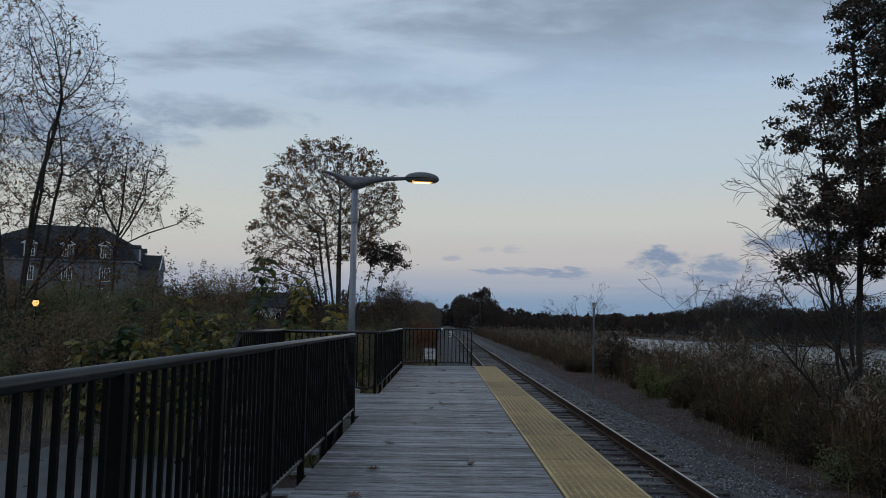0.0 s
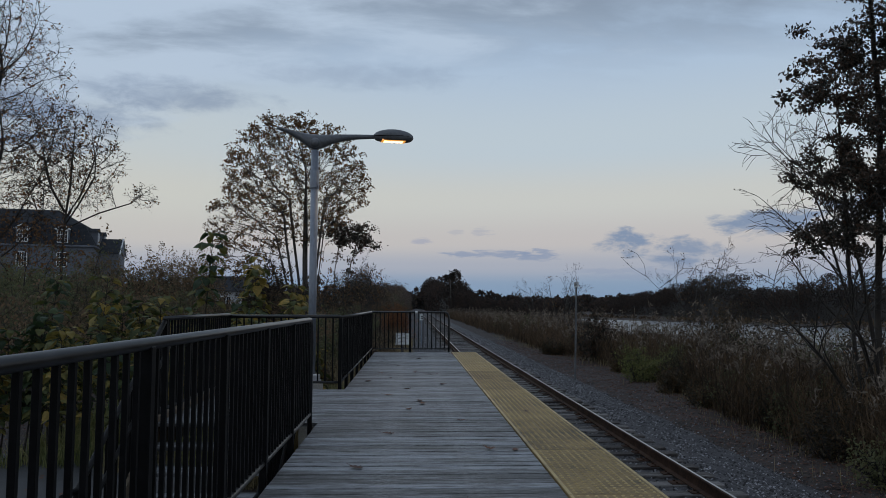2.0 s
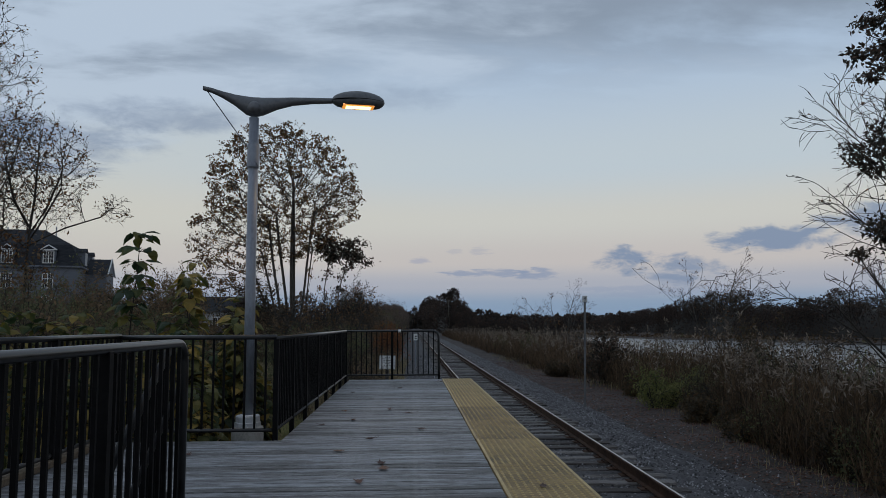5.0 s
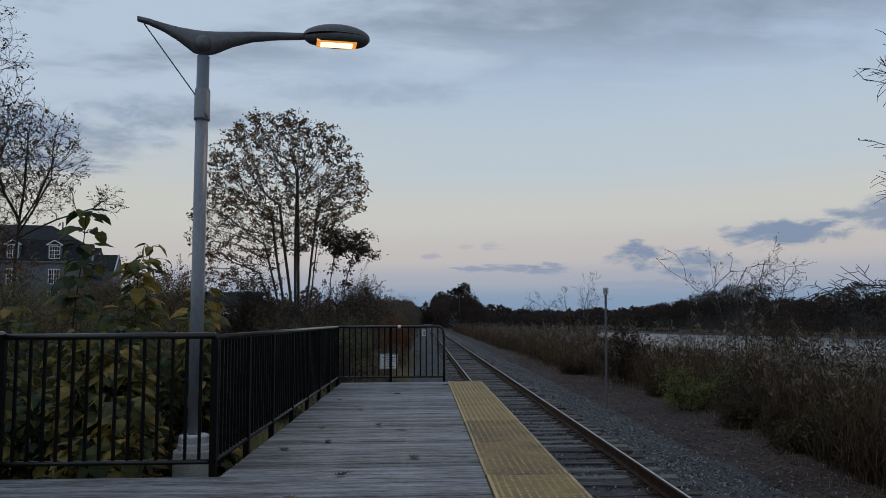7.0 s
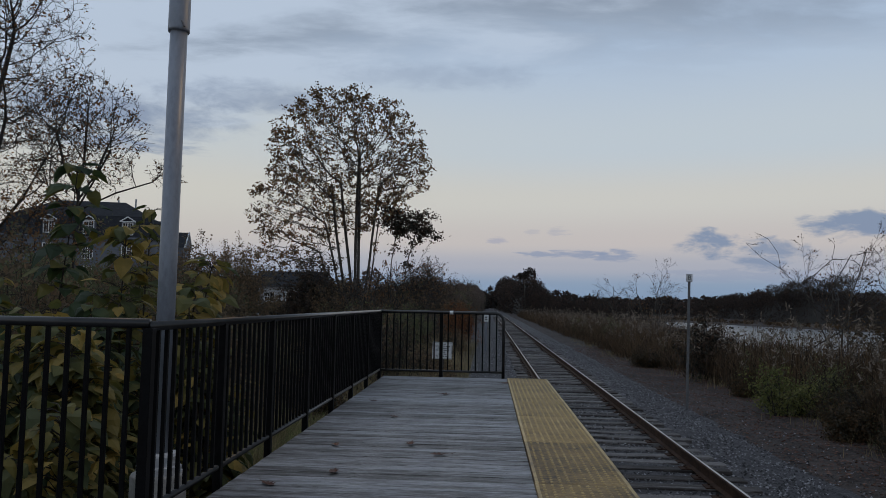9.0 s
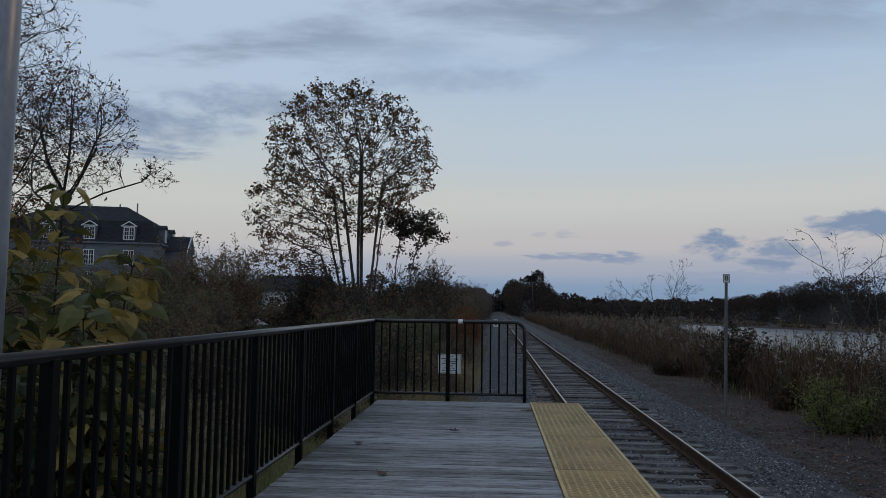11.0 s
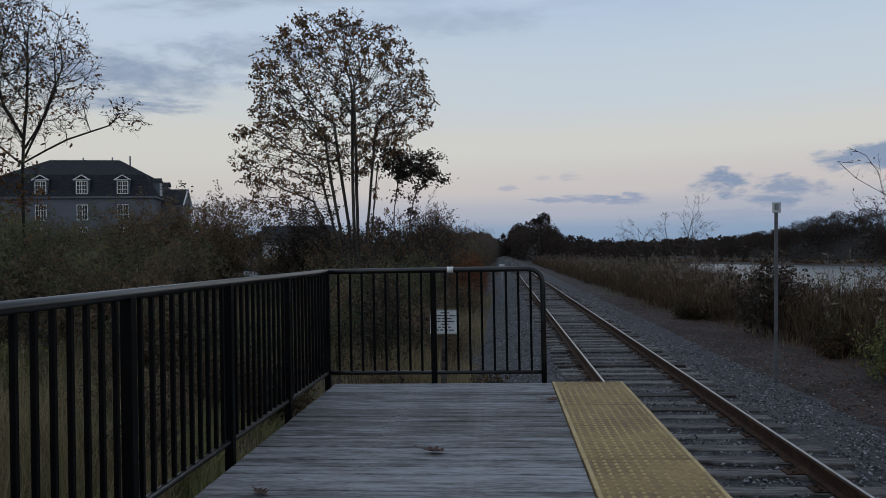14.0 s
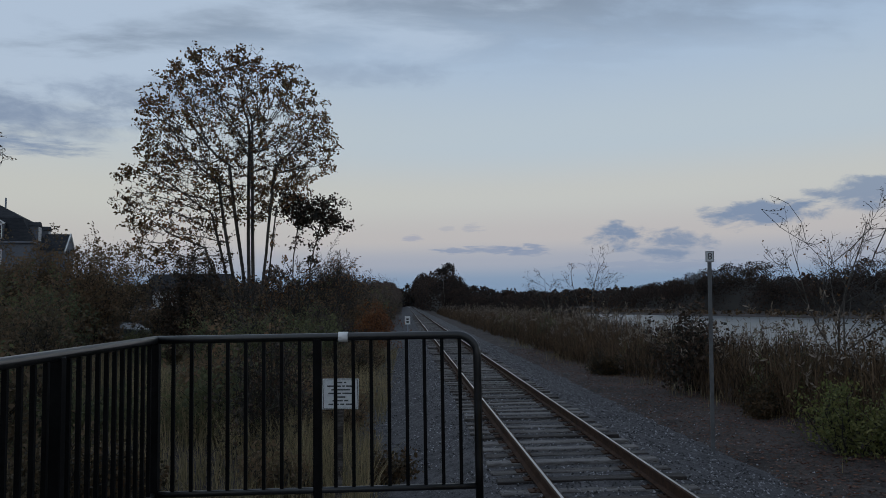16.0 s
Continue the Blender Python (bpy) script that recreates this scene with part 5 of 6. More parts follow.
def make_reeds():
    rng = np.random.default_rng(23)
    n = 36000
    y = -16 + 190 * rng.random(n) ** 2.0
    fr = reed_front(y)
    depth = np.where(y < 45, 5.5, 9.0)
    x = fr + depth * rng.random(n) ** 1.3 + np.abs(np.sin(y * 0.47 + 0.6) * np.sin(y * 0.21)) * 1.1 * rng.random(n)
    patch = np.sin(x * 0.9 + 1.3 * np.sin(y * 0.35)) * np.sin(y * 0.55 + 0.7) > -0.55
    x, y = x[patch], y[patch]
    xy = np.stack([x, y], 1)
    z = ground_z(x, y) - 0.05
    grow_h = np.clip(0.55 + (x - reed_front(y)) * 0.75, 0.55, 1.0) * (1 + 0.18 * np.sin(y * 0.4 + x)) * np.interp(y, [0, 8, 24, 40], [1.0, 1.12, 1.1, 0.95])
    tallest = rng.random(len(x)) < 0.16
    grow_h = grow_h * np.where(tallest, 1.14, 0.95) * rng.uniform(0.75, 1.05, len(x))
    v, f, top = blades_arrays(rng, xy, z, 1.85 * grow_h, 0.014, 0.30)
    tagged(link_mesh("reeds", v, f, REED), "tall dry brown reeds along the pond", "reeds", kind="stuff")
    k = 3
    at = np.repeat(xy, k, 0) + rng.normal(0, 0.03, (len(xy) * k, 2))
    lz = np.repeat(z, k) + np.repeat(1.7 * grow_h, k) * rng.uniform(0.03, 0.72, len(at))
    v, f, _ = blades_arrays(rng, at, lz, 0.6, 0.026, 0.7)
    tagged(link_mesh("reed_leaves", v, f, REED), "dry bent leaves of the reeds", "reeds", kind="stuff")
    tall = (grow_h > 0.85) & tallest
    tp = top[tall]
    tp = tp[rng.random(len(tp)) < 0.8]
    v, f = leaf_arrays(rng, np.repeat(tp, 9, 0) + rng.normal(0, 1, (len(tp) * 9, 3)) * np.array((0.03, 0.03, 0.075)), 0.15, 0.26, -1.0, 0.5)
    tagged(link_mesh("reed_plumes", v, f, PLUME), "pale feathery plumes of the reeds", "reeds", kind="stuff")


make_reeds()


def make_grass():
    rng = np.random.default_rng(29)
    parts = []
    n = 44000   # left of the line past the platform
    y = 0.6 + 40 * rng.random(n) ** 1.6
    x = -1.7 - (7.5 + 0.25 * y) * rng.random(n) ** 1.2
    parts.append((x, y, 0.74))
    n = 26000   # under and beside the back fence
    parts.append((rng.uniform(-6.5, -2.9, n), rng.uniform(-7.9, 1.5, n), 0.55))
    n = 3500    # right verge before the reeds
    y = -18 + 70 * rng.random(n) ** 1.3
    parts.append((reed_front(y) + rng.normal(0.3, 0.6, n), y, 0.28))
    n = 6000    # far side of the path
    parts.append((rng.uniform(-17, -10.2, n), rng.uniform(-16, 2, n), 0.35))
    x = np.concatenate([p[0] for p in parts])
    y = np.concatenate([p[1] for p in parts])
    h = np.concatenate([np.full(len(p[0]), p[2]) for p in parts])
    clump = np.sin(x * 2.1 + np.sin(y * 1.3)) * np.sin(y * 1.9 + 0.5) > -0.35
    x, y, h = x[clump], y[clump], h[clump]
    v, f, _ = blades_arrays(rng, np.stack([x, y], 1), ground_z(x, y) - 0.02, h * (1 + 0.5 * np.sin(x * 0.8 + y * 0.5)), 0.012, 0.35)
    tagged(link_mesh("grass", v, f, GRASS), "long dry brown grass on the verges", "grass", kind="stuff")
    n = 34000   # green grass below the back fence
    x, y = -2.85 - 5.5 * rng.random(n) ** 1.4, rng.uniform(-7.5, 5.0, n)
    keep = np.sin(x * 1.7 + y) * np.sin(y * 1.3 + 0.8) > -0.5
    x, y = x[keep], y[keep]
    v, f, _ = blades_arrays(rng, np.stack([x, y], 1), ground_z(x, y) - 0.02, 0.5 * (1 + 0.4 * np.sin(x + y * 0.7)), 0.014, 0.4)
    tagged(link_mesh("grass", v, f, GREENGRASS), "green and yellowing grass below the platform fence", "grass", kind="stuff")
    # fallen leaves on the ground
    n = 60000
    x = np.concatenate([rng.uniform(-16, -4.7, n // 4), 8.6 - 4.9 * rng.random(n - n // 4) ** 1.15])
    y = np.concatenate([rng.uniform(-20, 4, n // 4), -18 + 58 * rng.random(n - n // 4) ** 1.2])
    on_path = (x > -9.6) & (x < -4.6) & (y < -6.2)
    keep = ~on_path | (rng.random(n) < 0.12)
    x, y, on_path = x[keep], y[keep], on_path[keep]
    z = np.where(on_path, -1.355, ground_z(x, y) + 0.012)
    v, f = leaf_arrays(rng, np.stack([x, y, z], 1), 0.075, 0.7)
    c = np.repeat(z, 5)
    v[:, 2] = c + (v[:, 2] - c) * 0.25 + 0.008
    tagged(link_mesh("leaf_litter", v, f, LITTER), "scattered brown fallen leaves on the ground", "leaf litter", kind="stuff")


make_grass()


# ---- far woods ----
def woodland(name, label, ridge, depth, leaf, crowns, seed, base_z, mat=None, radius=2.2, per=70, core=0.6):
    """A belt of far trees: rounded crowns of uneven size in several rows along a line of x, y, height, over a core
    sheet coloured dark for the shade inside.
    """
    rng = np.random.default_rng(seed)
    r = np.array(ridge, float)
    seg = np.concatenate([[0], np.cumsum(np.hypot(np.diff(r[:, 0]), np.diff(r[:, 1])))])
    L = seg[-1]
    k = np.arange(0, L, max(1.5, leaf * 2))

    def at(s):
        return np.interp(s, seg, r[:, 0]), np.interp(s, seg, r[:, 1]), np.interp(s, seg, r[:, 2])

    x, y, h = at(k)
    tx, ty = np.gradient(x), np.gradient(y)
    ln = np.hypot(tx, ty) + 1e-9
    nx, ny = -ty / ln, tx / ln
    sgn = np.sign(nx * -x + ny * -y)
    nx, ny = nx * sgn, ny * sgn
    wood = thing(name, label, "woodland", kind="stuff")
    # opaque sheet behind the crowns, its dark colour standing in for inner shade
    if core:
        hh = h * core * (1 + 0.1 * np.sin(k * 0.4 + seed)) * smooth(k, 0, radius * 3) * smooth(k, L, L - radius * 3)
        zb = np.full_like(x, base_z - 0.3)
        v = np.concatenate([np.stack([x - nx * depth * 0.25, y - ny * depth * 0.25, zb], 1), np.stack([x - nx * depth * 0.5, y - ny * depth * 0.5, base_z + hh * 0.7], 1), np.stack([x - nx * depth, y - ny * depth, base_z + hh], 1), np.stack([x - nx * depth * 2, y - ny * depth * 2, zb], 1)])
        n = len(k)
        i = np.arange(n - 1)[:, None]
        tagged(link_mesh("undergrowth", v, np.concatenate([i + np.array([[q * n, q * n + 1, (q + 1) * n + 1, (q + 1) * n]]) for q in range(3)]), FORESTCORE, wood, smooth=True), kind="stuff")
    s = rng.uniform(0, L, crowns)
    x, y, h = at(s)
    cx, cy = np.interp(s, k, nx), np.interp(s, k, ny)
    u = rng.random(crowns)
    back = depth * u
    rad = radius * rng.uniform(0.55, 1.3, crowns)
    top = h * (0.62 + 0.38 * u) * rng.uniform(0.72, 1.08, crowns) * np.minimum(1, 0.55 + np.minimum(s, L - s) / (radius * 8))
    cz = np.maximum(base_z + top - rad, base_z + rad * 0.3)
    c = np.stack([x - cx * back, y - cy * back, cz], 1)
    d = rng.normal(0, 1, (crowns, per, 3))
    d /= np.linalg.norm(d, axis=2, keepdims=True)
    d[:, :, 2] = np.where(d[:, :, 2] < -0.35, -d[:, :, 2], d[:, :, 2])
    low = rng.random((crowns, per, 1)) < 0.3
    pts = c[:, None, :] + d * rad[:, None, None] * rng.uniform(0.7, 1.05, (crowns, per, 1)) * np.array((1, 1, 0.9))
    pts[:, :, 2] = np.where(low[:, :, 0], base_z + (pts[:, :, 2] - base_z) * rng.random((crowns, per)), pts[:, :, 2])
    v, f = leaf_arrays(rng, pts.reshape(-1, 3), leaf, 0.85, 0.0, 0.5, simple=True)
    tagged(link_mesh("canopy", v, f, mat or FOREST, wood), kind="stuff")
    return wood


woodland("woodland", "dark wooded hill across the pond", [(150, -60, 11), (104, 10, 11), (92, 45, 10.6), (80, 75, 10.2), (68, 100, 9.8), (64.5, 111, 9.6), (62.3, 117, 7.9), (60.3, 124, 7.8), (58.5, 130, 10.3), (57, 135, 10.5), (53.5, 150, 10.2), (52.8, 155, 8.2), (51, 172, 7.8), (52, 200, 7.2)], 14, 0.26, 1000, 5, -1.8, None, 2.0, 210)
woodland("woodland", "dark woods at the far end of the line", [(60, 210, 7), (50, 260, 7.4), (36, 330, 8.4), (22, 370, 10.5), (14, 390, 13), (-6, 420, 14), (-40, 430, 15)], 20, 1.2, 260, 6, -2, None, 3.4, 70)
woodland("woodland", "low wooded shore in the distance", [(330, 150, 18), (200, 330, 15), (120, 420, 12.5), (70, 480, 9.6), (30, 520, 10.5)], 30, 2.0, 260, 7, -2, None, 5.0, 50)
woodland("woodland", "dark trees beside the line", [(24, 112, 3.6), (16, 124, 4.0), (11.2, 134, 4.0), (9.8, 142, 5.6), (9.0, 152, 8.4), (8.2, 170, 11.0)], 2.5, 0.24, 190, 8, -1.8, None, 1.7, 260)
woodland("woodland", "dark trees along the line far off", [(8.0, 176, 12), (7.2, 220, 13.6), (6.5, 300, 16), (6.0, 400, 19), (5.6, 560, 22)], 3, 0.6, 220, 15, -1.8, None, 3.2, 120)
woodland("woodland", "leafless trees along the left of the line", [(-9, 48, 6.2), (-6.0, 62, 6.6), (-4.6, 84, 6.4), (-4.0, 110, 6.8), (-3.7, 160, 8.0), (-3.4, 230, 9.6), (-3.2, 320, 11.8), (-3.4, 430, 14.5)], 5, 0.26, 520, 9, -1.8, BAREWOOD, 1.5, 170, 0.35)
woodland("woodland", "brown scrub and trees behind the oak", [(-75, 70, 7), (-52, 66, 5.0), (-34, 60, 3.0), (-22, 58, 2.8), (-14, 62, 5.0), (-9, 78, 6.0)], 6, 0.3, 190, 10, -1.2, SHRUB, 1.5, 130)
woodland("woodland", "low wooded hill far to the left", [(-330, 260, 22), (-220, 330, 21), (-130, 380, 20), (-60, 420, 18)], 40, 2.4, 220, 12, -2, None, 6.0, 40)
woodland("marsh", "tan marsh grass on the far shore", [(92, -60, 1.2), (77, 40, 1.2), (63, 91, 1.1), (55, 117, 1.1), (44, 152, 1.2), (39, 168, 1.5)], 3, 0.4, 330, 13, -2.0, REED, 0.7, 30, 0.0)
woodland("marsh", "tan marsh and scrub between line and woods", [(40, 160, 2.0), (28, 124, 1.8), (19, 92, 1.7), (14, 70, 1.5)], 6, 0.3, 260, 14, -2.0, REED, 0.8, 40, 0.0)
wild_tree("pine_tree", "tall dark pine rising over the far trees", (7.6, 160, -1.8), 91, [stem_line(sr, (0, 0), (0.01, 0), 9.6)], [(0.1, 0, 10.6, 1.9, 1.6, 0.8), (-0.6, 0, 9.6, 1.6, 1.6, 0.5)], 160, 0.4, FOREST, 0.42, 6, 0.3, tip_r=0.03, twig_len=0.4, clump=0.3)


def utility_pole(at):
    t = thing("utility_pole", "thin wooden utility pole beside the far line", "utility pole", at)
    part("pole", tube([(0, 0, -0.3), (0.02, 0, 5.6)], [0.13, 0.09], 8), DARKBARK, t, smooth=True)
    part("crossarm", box(-0.9, 0.9, -0.06, 0.06, 4.9, 5.02, 0.01), DARKBARK, t)
    for x in (-0.75, -0.3, 0.3, 0.75):
        part("insulator", lathe([(0.04, 5.02), (0.05, 5.1), (0.02, 5.16)], 8), COVER, t).matrix_basis = pose(x, 0, 0)


utility_pole((-6.6, 150.0, -1.7))


# ---- large house on the rise ----
def prism(pts_a, pts_b):
    bm = bmesh.new()
    a, b = [bm.verts.new(p) for p in pts_a], [bm.verts.new(p) for p in pts_b]
    bm.faces.new(a), bm.faces.new(b[::-1])
    for k in range(len(a)):
        bm.faces.new((a[k], b[k], b[(k + 1) % len(a)], a[(k + 1) % len(a)]))
    bmesh.ops.recalc_face_normals(bm, faces=bm.faces[:])
    return bm


def window(parent, x, y, z, w, h, axis, leaves=2, grid=3):
    """A framed window with sashes, facing -y ('y') or +x ('x'). x, y, z: its lower middle."""
    m = pose(x, y, z, 0, 0, 0 if axis == "y" else 90)
    fr = bmesh.new()
    b = 0.11
    for q in ((-w / 2 - b, w / 2 + b, h, h + b), (-w / 2 - b, w / 2 + b, -b, 0), (-w / 2 - b, -w / 2, 0, h), (w / 2, w / 2 + b, 0, h)):
        add_box(fr, q[0], q[1], -0.10, 0.0, q[2], q[3])
    for k in range(1, leaves):
        xx = -w / 2 + w * k / leaves
        add_box(fr, xx - 0.06, xx + 0.06, -0.09, 0.0, 0, h)
    for k in range(leaves):
        x0 = -w / 2 + w * k / leaves
        for g in range(1, grid):
            add_box(fr, x0 + 0.06, x0 + w / leaves - 0.06, -0.07, -0.02, h * g / grid - 0.025, h * g / grid + 0.025)
        add_box(fr, x0 + w / leaves / 2 - 0.02, x0 + w / leaves / 2 + 0.02, -0.07, -0.02, 0, h)
    wn = part("window", fr, WHITE, parent, "white-framed window with dark panes")
    wn.matrix_basis = m
    for k in range(leaves):
        x0 = -w / 2 + w * k / leaves
        part("pane", box(x0, x0 + w / leaves, -0.03, -0.01, 0, h), GLASS, wn)
    return wn


def big_house(at, rz):
    t = thing("house", "large grey house with a dark mansard roof and white dormers", "house", at, rz)
    W, D, E = 23.0, 14.0, 8.6       # front width, depth, eaves height
    part("wall", box(-W, 0, 0, D, -1, E), SIDING, t, "grey clapboard walls")
    part("cornice", box(-W - 0.35, 0.35, -0.35, D + 0.35, E, E + 0.28, 0.04), SIDING, t, "grey cornice below the roof")

    def hip(z0, z1, o0, o1):
        bm = bmesh.new()
        lo = [bm.verts.new(p) for p in ((-W - o0, -o0, z0), (o0, -o0, z0), (o0, D + o0, z0), (-W - o0, D + o0, z0))]
        hi = [bm.verts.new(p) for p in ((-W + o1, o1, z1), (-o1, o1, z1), (-o1, D - o1, z1), (-W + o1, D - o1, z1))]
        for k in range(4):
            bm.faces.new((lo[k], lo[(k + 1) % 4], hi[(k + 1) % 4], hi[k]))
        bm.faces.new(hi), bm.faces.new(lo[::-1])
        bmesh.ops.recalc_face_normals(bm, faces=bm.faces[:])
        return bm

    rf = part("roof", hip(E + 0.28, E + 3.7, 0.3, 1.5), SHINGLE, t, "dark shingled mansard roof")
    part("upper_roof", hip(E + 3.7, E + 6.5, -1.45, 6.4), SHINGLE, rf)
    for x in (-4.4, -10.1, -15.8):
        dm = part("dormer", box(x - 0.95, x + 0.95, -0.05, 2.2, E + 0.55, E + 2.75), SIDING, rf, "white-trimmed dormer")
        part("dormer_gable", prism([(x - 1.15, -0.25, E + 2.75), (x + 1.15, -0.25, E + 2.75), (x, -0.25, E + 3.45)], [(x - 1.15, 2.4, E + 2.75), (x + 1.15, 2.4, E + 2.75), (x, 2.4, E + 3.45)]), SHINGLE, dm)
        rim = bmesh.new()
        for sx in (-1, 1):
            a, b = Vector((x + sx * 1.18, -0.28, E + 2.72)), Vector((x, -0.28, E + 3.46))
            add_tube(rim, [a, b], 0.09, 4)
        add_box(rim, x - 1.15, x + 1.15, -0.30, -0.2, E + 2.68, E + 2.82)
        part("gable_trim", rim, WHITE, dm)
        window(dm, x, -0.06, E + 0.75, 1.35, 1.75, "y")
        window(t, x, -0.01, E - 3.1, 1.35, 2.1, "y")
        window(t, x, -0.01, E - 6.3, 1.35, 1.9, "y")
    for y in (3.5, 10.0):
        dm = part("dormer", box(-1.9, 0.25, y - 0.9, y + 0.9, E + 0.55, E + 2.7), SIDING, rf)
        part("dormer_gable", prism([(0.45, y - 1.1, E + 2.7), (0.45, y + 1.1, E + 2.7), (0.45, y, E + 3.35)], [(-2.3, y - 1.1, E + 2.7), (-2.3, y + 1.1, E + 2.7), (-2.3, y, E + 3.35)]), SHINGLE, dm)
        window(dm, 0.27, y, E + 0.75, 1.2, 1.7, "x")
    for x, y in ((-12.0, 7.2), (-7.5, 6.5), (-4.5, 5.0)):
        part("vent_pipe", tube([(x, y, E + 5.0), (x, y, E + 6.95)], 0.12, 8), GALV, rf)
    # side wing with a gable
    part("wing_wall", box(0.0, 3.2, 5.0, 12.5, -1, E - 0.6), SIDING, t)
    part("wing_gable", prism([(0.0, 4.7, E - 0.6), (3.3, 4.7, E - 0.6), (3.3, 8.75, E + 2.1), (0.0, 8.75, E + 2.1)], [(0.0, 12.8, E - 0.6), (3.3, 12.8, E - 0.6), (3.3, 8.76, E + 2.1), (0.0, 8.76, E + 2.1)]), SHINGLE, t)
    part("gable_wall", prism([(3.1, 5.0, E - 0.6), (3.1, 12.5, E - 0.6), (3.1, 8.75, E + 1.9)], [(3.36, 5.0, E - 0.6), (3.36, 12.5, E - 0.6), (3.36, 8.75, E + 1.9)]), SIDING, t)
    rim = bmesh.new()
    add_tube(rim, [(3.42, 4.6, E - 0.75), (3.42, 8.75, E + 2.15)], 0.11, 4)
    add_tube(rim, [(3.42, 12.9, E - 0.75), (3.42, 8.75, E + 2.15)], 0.11, 4)
    part("gable_trim", rim, WHITE, t)
    return t


def garden_lantern():
    t = thing("garden_lantern", "lit warm lantern on a thin post in the thicket", "lantern", (-23.4, 18.0, -1.0))
    part("post", tube([(0, 0, -0.3), (0, 0, 2.8)], 0.04, 8), BLACK, t, "", True)
    part("lamp_glass", lathe([(0.07, 2.8), (0.14, 2.88), (0.16, 3.0), (0.12, 3.12)], 12), PORCH, t, "glowing amber lantern glass", True)
    part("cap", lathe([(0.17, 3.12), (0.10, 3.2), (0.02, 3.26)], 12), BLACK, t, "", True)


garden_lantern()
big_house((-52.8, 100.6, 1.6), 13.8)


def low_building():
    t = thing("building", "low white building with a long grey roof", "building", (-40.0, 112.0, -0.5), 10)
    part("wall", box(0, 11, 0, 8, -1, 4.2), OFFWHITE, t, "weathered white board walls")
    part("roof", prism([(-0.5, -0.6, 4.0), (-0.5, 8.6, 4.0), (-0.5, 4, 6.8)], [(11.5, -0.6, 4.0), (11.5, 8.6, 4.0), (11.5, 4, 6.8)]), SHINGLE, t, "grey shingled roof")
    for x in (2.0, 5.5, 9.0):
        window(t, x, -0.01, 1.6, 1.5, 1.4, "y", 2, 2)
    return t


low_building()


# ---- parked car ----
def parked_car(at, rz):
    t = thing("car", "dark parked car beyond the scrub", "car", at, rz)
    prof = [(-2.2, 0.35), (2.15, 0.35), (2.25, 0.6), (2.15, 0.85), (1.2, 0.98), (0.55, 1.43), (-0.9, 1.47), (-1.75, 1.05), (-2.2, 0.95), (-2.28, 0.6)]
    part("body", prism([(x, -0.86, z) for x, z in prof[:4]] + [(1.2, -0.86, 0.95), (-1.75, -0.86, 1.0), (-2.2, -0.86, 0.93), (-2.28, -0.86, 0.6)], [(x, 0.86, z) for x, z in prof[:4]] + [(1.2, 0.86, 0.95), (-1.75, 0.86, 1.0), (-2.2, 0.86, 0.93), (-2.28, 0.86, 0.6)]), CARPAINT, t, "dark glossy car body")
    part("cabin", prism([(1.2, -0.84, 0.95), (0.5, -0.68, 1.40), (-0.9, -0.68, 1.43), (-1.75, -0.84, 1.0)], [(1.2, 0.84, 0.95), (0.5, 0.68, 1.40), (-0.9, 0.68, 1.43), (-1.75, 0.84, 1.0)]), GLASS, t, "car windows")
    part("roof", box(-0.95, 0.52, -0.69, 0.69, 1.41, 1.46, 0.02), CARPAINT, t)
    for x in (-0.2,):
        part("pillar", box(x - 0.04, x + 0.04, -0.80, 0.80, 0.95, 1.42), CARPAINT, t)
    for x in (1.4, -1.4):
        for s in (-1, 1):
            w = part("wheel", lathe([(0.30, -0.1), (0.33, -0.08), (0.33, 0.08), (0.30, 0.1)], 18), RUBBER, t, "", True)
            w.matrix_basis = pose(x, s * 0.80, 0.33, 90, 0, 0)
            part("rim", lathe([(0.19, -0.11), (0.2, 0.11)], 12), GALV, w)
    for s in (-0.6, 0.6):
        part("headlight", box(2.12, 2.2, s - 0.15, s + 0.15, 0.66, 0.80, 0.02), WHITE, t)
    return t


parked_car((-22.0, 51.0, -1.33), 150)
tagged(part("car_park", box(-36, -17.5, 41, 57, -1.6, -1.33), ASPHALT), "asphalt parking area behind the scrub", "car park", kind="structure")


# ---- pieces: fallen leaves, deck planks, tiles, ties ----
def deck_leaf(seed):
    """A curled lobed oak leaf lying on the planks."""
    rng = np.random.default_rng(seed)
    bm = bmesh.new()
    out = [(-0.085, 0), (-0.05, 0.012), (-0.035, 0.034), (-0.02, 0.014), (0.0, 0.045), (0.015, 0.018), (0.035, 0.036), (0.045, 0.012), (0.07, 0)]
    ring = out + [(x, -y) for x, y in out[-2:0:-1]]
    curl, tw = rng.uniform(4, 9), rng.uniform(-3, 3)
    vs = [bm.verts.new((x, y, 0.006 + curl * y * y + abs(tw) * x * x + tw * 0.8 * x * y)) for x, y in ring]
    mid = bm.verts.new((0, 0, 0.006))
    for k in range(len(vs)):
        bm.faces.new((mid, vs[k], vs[(k + 1) % len(vs)]))
    add_tube(bm, [(-0.085, 0, 0.012), (-0.12, 0.01, 0.022)], 0.0015, 4)
    return bm


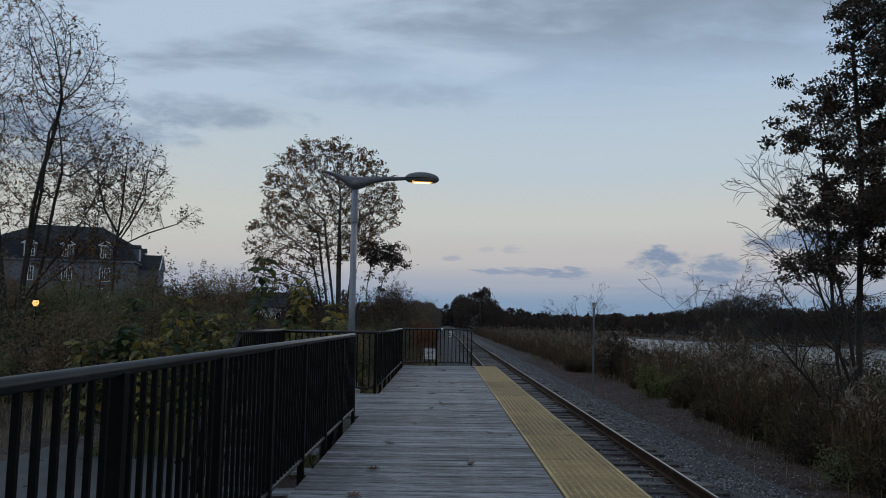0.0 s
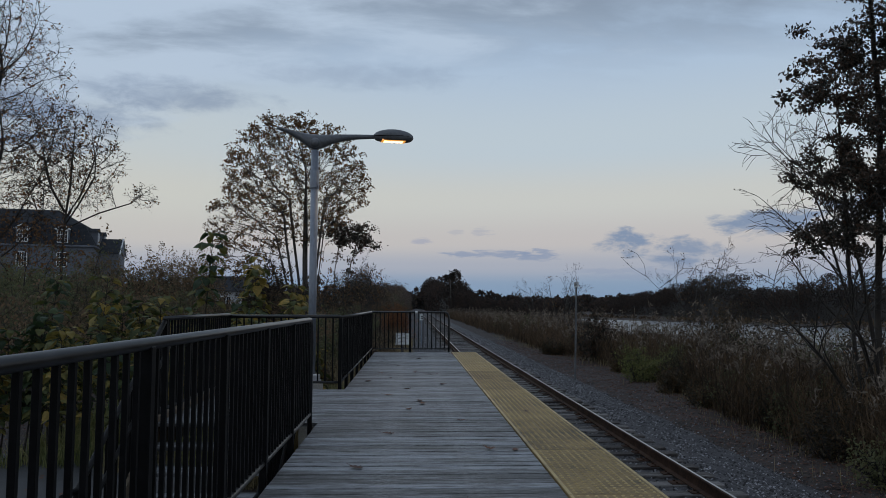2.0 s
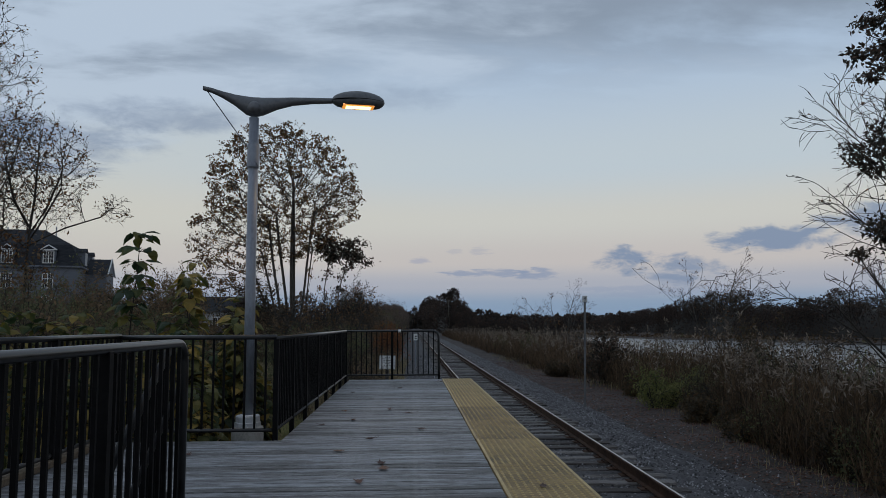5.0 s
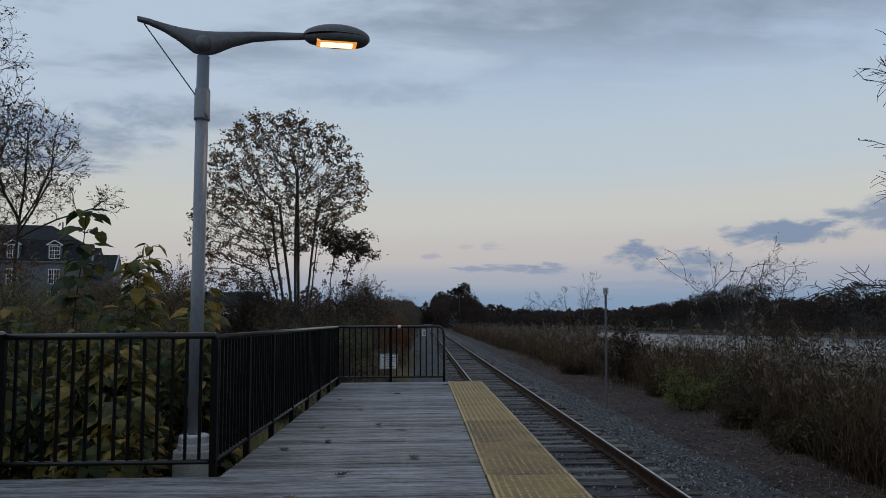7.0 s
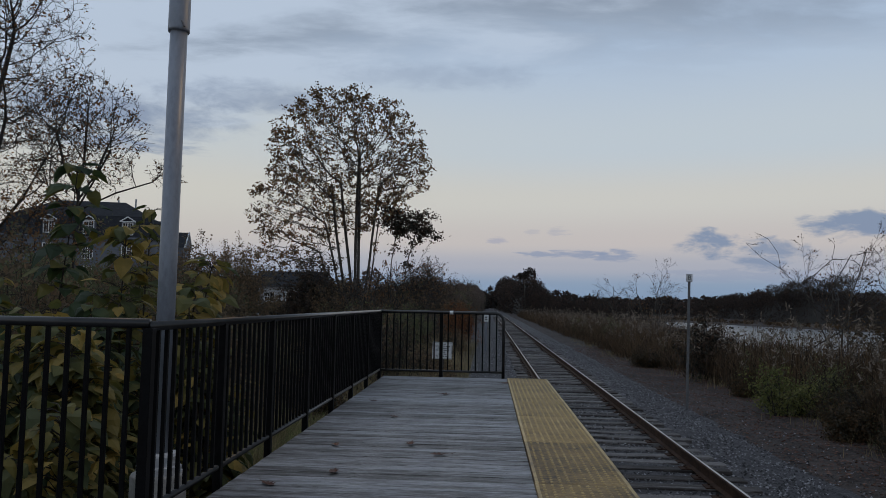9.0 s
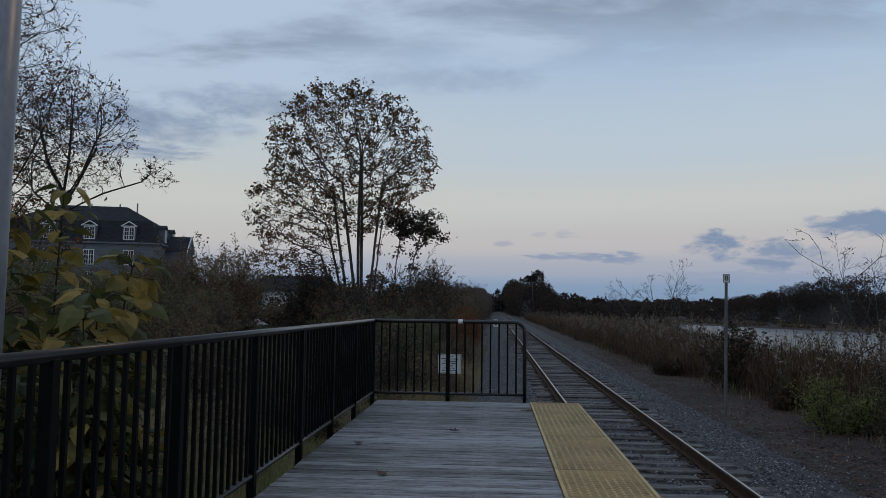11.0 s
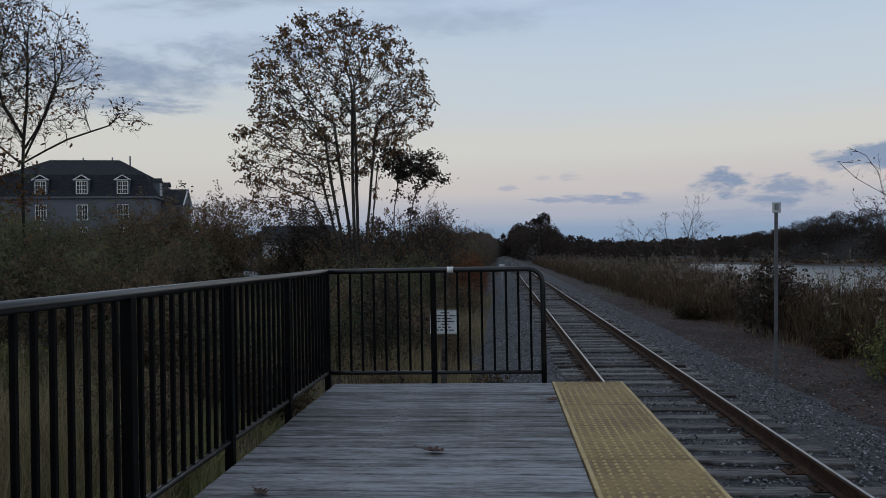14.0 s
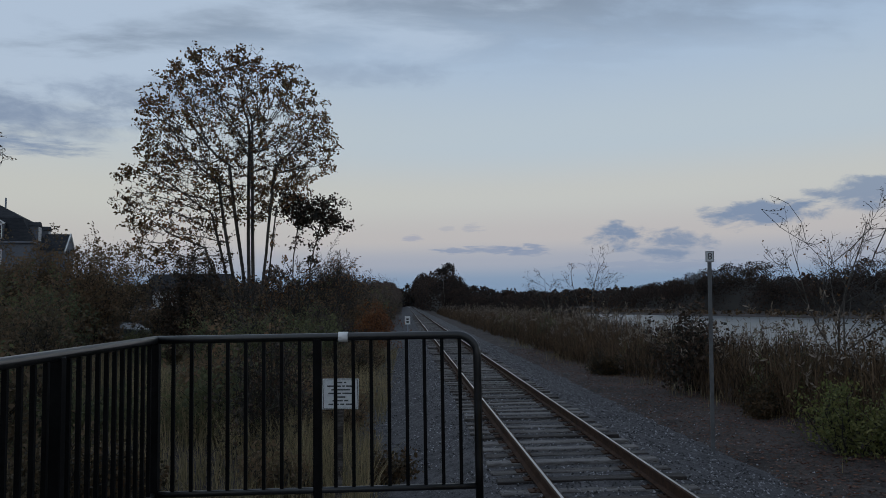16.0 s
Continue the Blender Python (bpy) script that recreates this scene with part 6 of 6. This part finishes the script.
lf = np.random.default_rng(41)
leaf_meshes = []
for i, (x, y, s) in enumerate([(-1.52, -2.42, 1.2), (-0.70, -0.85, 1.1), (-1.95, -4.4, 1.0), (-1.35, -6.3, 1.1), (-2.25, -6.0, 0.9), (-1.62, -5.9, 1.0), (-1.2, -7.9, 1.1), (-1.75, -8.6, 0.9), (-2.0, -9.3, 1.0),
                               (-1.55, -10.2, 1.25), (-1.72, -10.7, 1.1), (-1.58, -9.95, 1.1), (-1.9, -12.4, 1.0), (-1.0, -13.2, 1.0), (-0.78, -13.2, 0.9), (-2.1, -13.9, 1.1), (-1.3, -15.0, 1.0), (-2.15, -15.3, 1.1),
                               (-2.2, -16.3, 1.2), (-1.9, -17.8, 1.0), (-1.1, -18.6, 1.0), (-1.45, -17.0, 0.9), (-3.4, -9.4, 1.0), (-2.4, -7.4, 1.0), (-2.35, -3.2, 0.9), (-1.15, -11.6, 0.8), (-0.35, -11.0, 0.9), (-2.05, -7.0, 1.0)]):
    if len(leaf_meshes) < 6:
        o = part("fallen_leaf", deck_leaf(i), LITTER)
        leaf_meshes.append(o.data)
    else:
        o = new("fallen_leaf", leaf_meshes[i % 6])
    o.matrix_basis = Matrix.Translation((x, y, 0.002 if x < -0.65 else 0.016)) @ Euler((0, 0, lf.uniform(0, 6.28))).to_matrix().to_4x4() @ Matrix.Diagonal((s, s, s * lf.uniform(0.8, 1.5), 1))
    tagged(o, "curled brown oak leaf lying on the platform", "leaf", "fallen leaves on the platform")


def plank_mesh(x0, x1, w, name):
    return part(name, box(x0, x1, -w / 2, w / 2, -0.038, 0.0, 0.004), WOOD, PLAT)


PW = 0.1425
pl = np.random.default_rng(51)
base = plank_mesh(DECK_L, DECK_R, PW - 0.011, "plank")
long = plank_mesh(-4.47, DECK_R, PW - 0.011, "plank")
base.matrix_basis = pose(0, -PW / 2, 0)
long.matrix_basis = pose(0, -PW * 60.5, 0)
for i in range(1, 222):
    if i != 60:
        twin(long if 60 < i < 82 else base, pose(0, -PW * (i + 0.5), pl.normal(0, 0.0012), pl.normal(0, 0.35), 0, 0), PLAT)


def tile_mesh(L, W):
    bm = bmesh.new()
    add_box(bm, 0.0, W, 0.002, L - 0.002, -0.03, 0.010, 0.002)
    for k in range(22):
        x = 0.045 + (W - 0.09) * k / 21
        add_box(bm, x - 0.004, x + 0.004, 0.03, L - 0.03, 0.0095, 0.0116)
    for x0, x1 in ((0.004, 0.026), (W - 0.026, W - 0.004)):
        add_box(bm, x0, x1, 0.004, L - 0.004, 0.0095, 0.0122, 0, 1)
    nx, ny = 10, round(L / 0.064)
    for i in range(nx):
        for j in range(ny):
            cx, cy = 0.058 + (W - 0.116) * i / (nx - 1), 0.045 + (L - 0.09) * j / (ny - 1)
            lo = [bm.verts.new((cx + 0.0135 * math.cos(a), cy + 0.0135 * math.sin(a), 0.010)) for a in np.linspace(0, 2 * math.pi, 9)[:-1]]
            hi = [bm.verts.new((cx + 0.008 * math.cos(a), cy + 0.008 * math.sin(a), 0.016)) for a in np.linspace(0, 2 * math.pi, 9)[:-1]]
            for k in range(8):
                bm.faces.new((lo[k], lo[(k + 1) % 8], hi[(k + 1) % 8], hi[k])).material_index = 1
            bm.faces.new(hi).material_index = 1
    return part("tile", bm, (YELLOW, YELLOWTOP), TACT)


TL = 1.524
tile = tile_mesh(1.05, 0.645)
tile.matrix_basis = pose(-0.645, -1.05, 0)
tile = tile_mesh(TL, 0.645)
tile.matrix_basis = pose(-0.645, -1.05 - TL, 0)
for i in range(2, 21):
    twin(tile, pose(-0.645 + pl.normal(0, 0.0015), -1.05 - TL * i, 0, 0, 0, pl.normal(0, 0.06)), TACT)


def tie_mesh():
    bm = box(-1.30, 1.30, -0.112, 0.112, -0.19, 0.0, 0.012)
    return part("tie", bm, TIE, TRACK)


def plate_mesh(parent):
    bm = box(-0.18, 0.18, -0.095, 0.095, 0.0, 0.016, 0.004)
    for x in (-0.10, 0.10):
        for y in (-0.06, 0.06):
            add_box(bm, x - 0.014, x + 0.014, y - 0.014, y + 0.014, 0.016, 0.034)
    return part("tie_plate", bm, RUST, parent)


tie = tie_mesh()
tie.matrix_basis = pose(1.3375, -24.0, -1.158)
plate = plate_mesh(tie)
plate.matrix_basis = pose(-0.7525, 0, 0)
twin(plate, pose(0.7525, 0, 0), tie)
tn = np.random.default_rng(61)
for i in range(1, 300):
    y = -24.0 + 0.535 * i
    o = twin(tie, pose(1.3375 + tn.normal(0, 0.03), y + tn.normal(0, 0.025), -1.158 + tn.normal(0, 0.008), tn.normal(0, 0.6), tn.normal(0, 0.25), tn.normal(0, 0.7)), TRACK)
    if i < 110:
        twin(plate, pose(-0.7525, 0, 0), o)
        twin(plate, pose(0.7525, 0, 0), o)
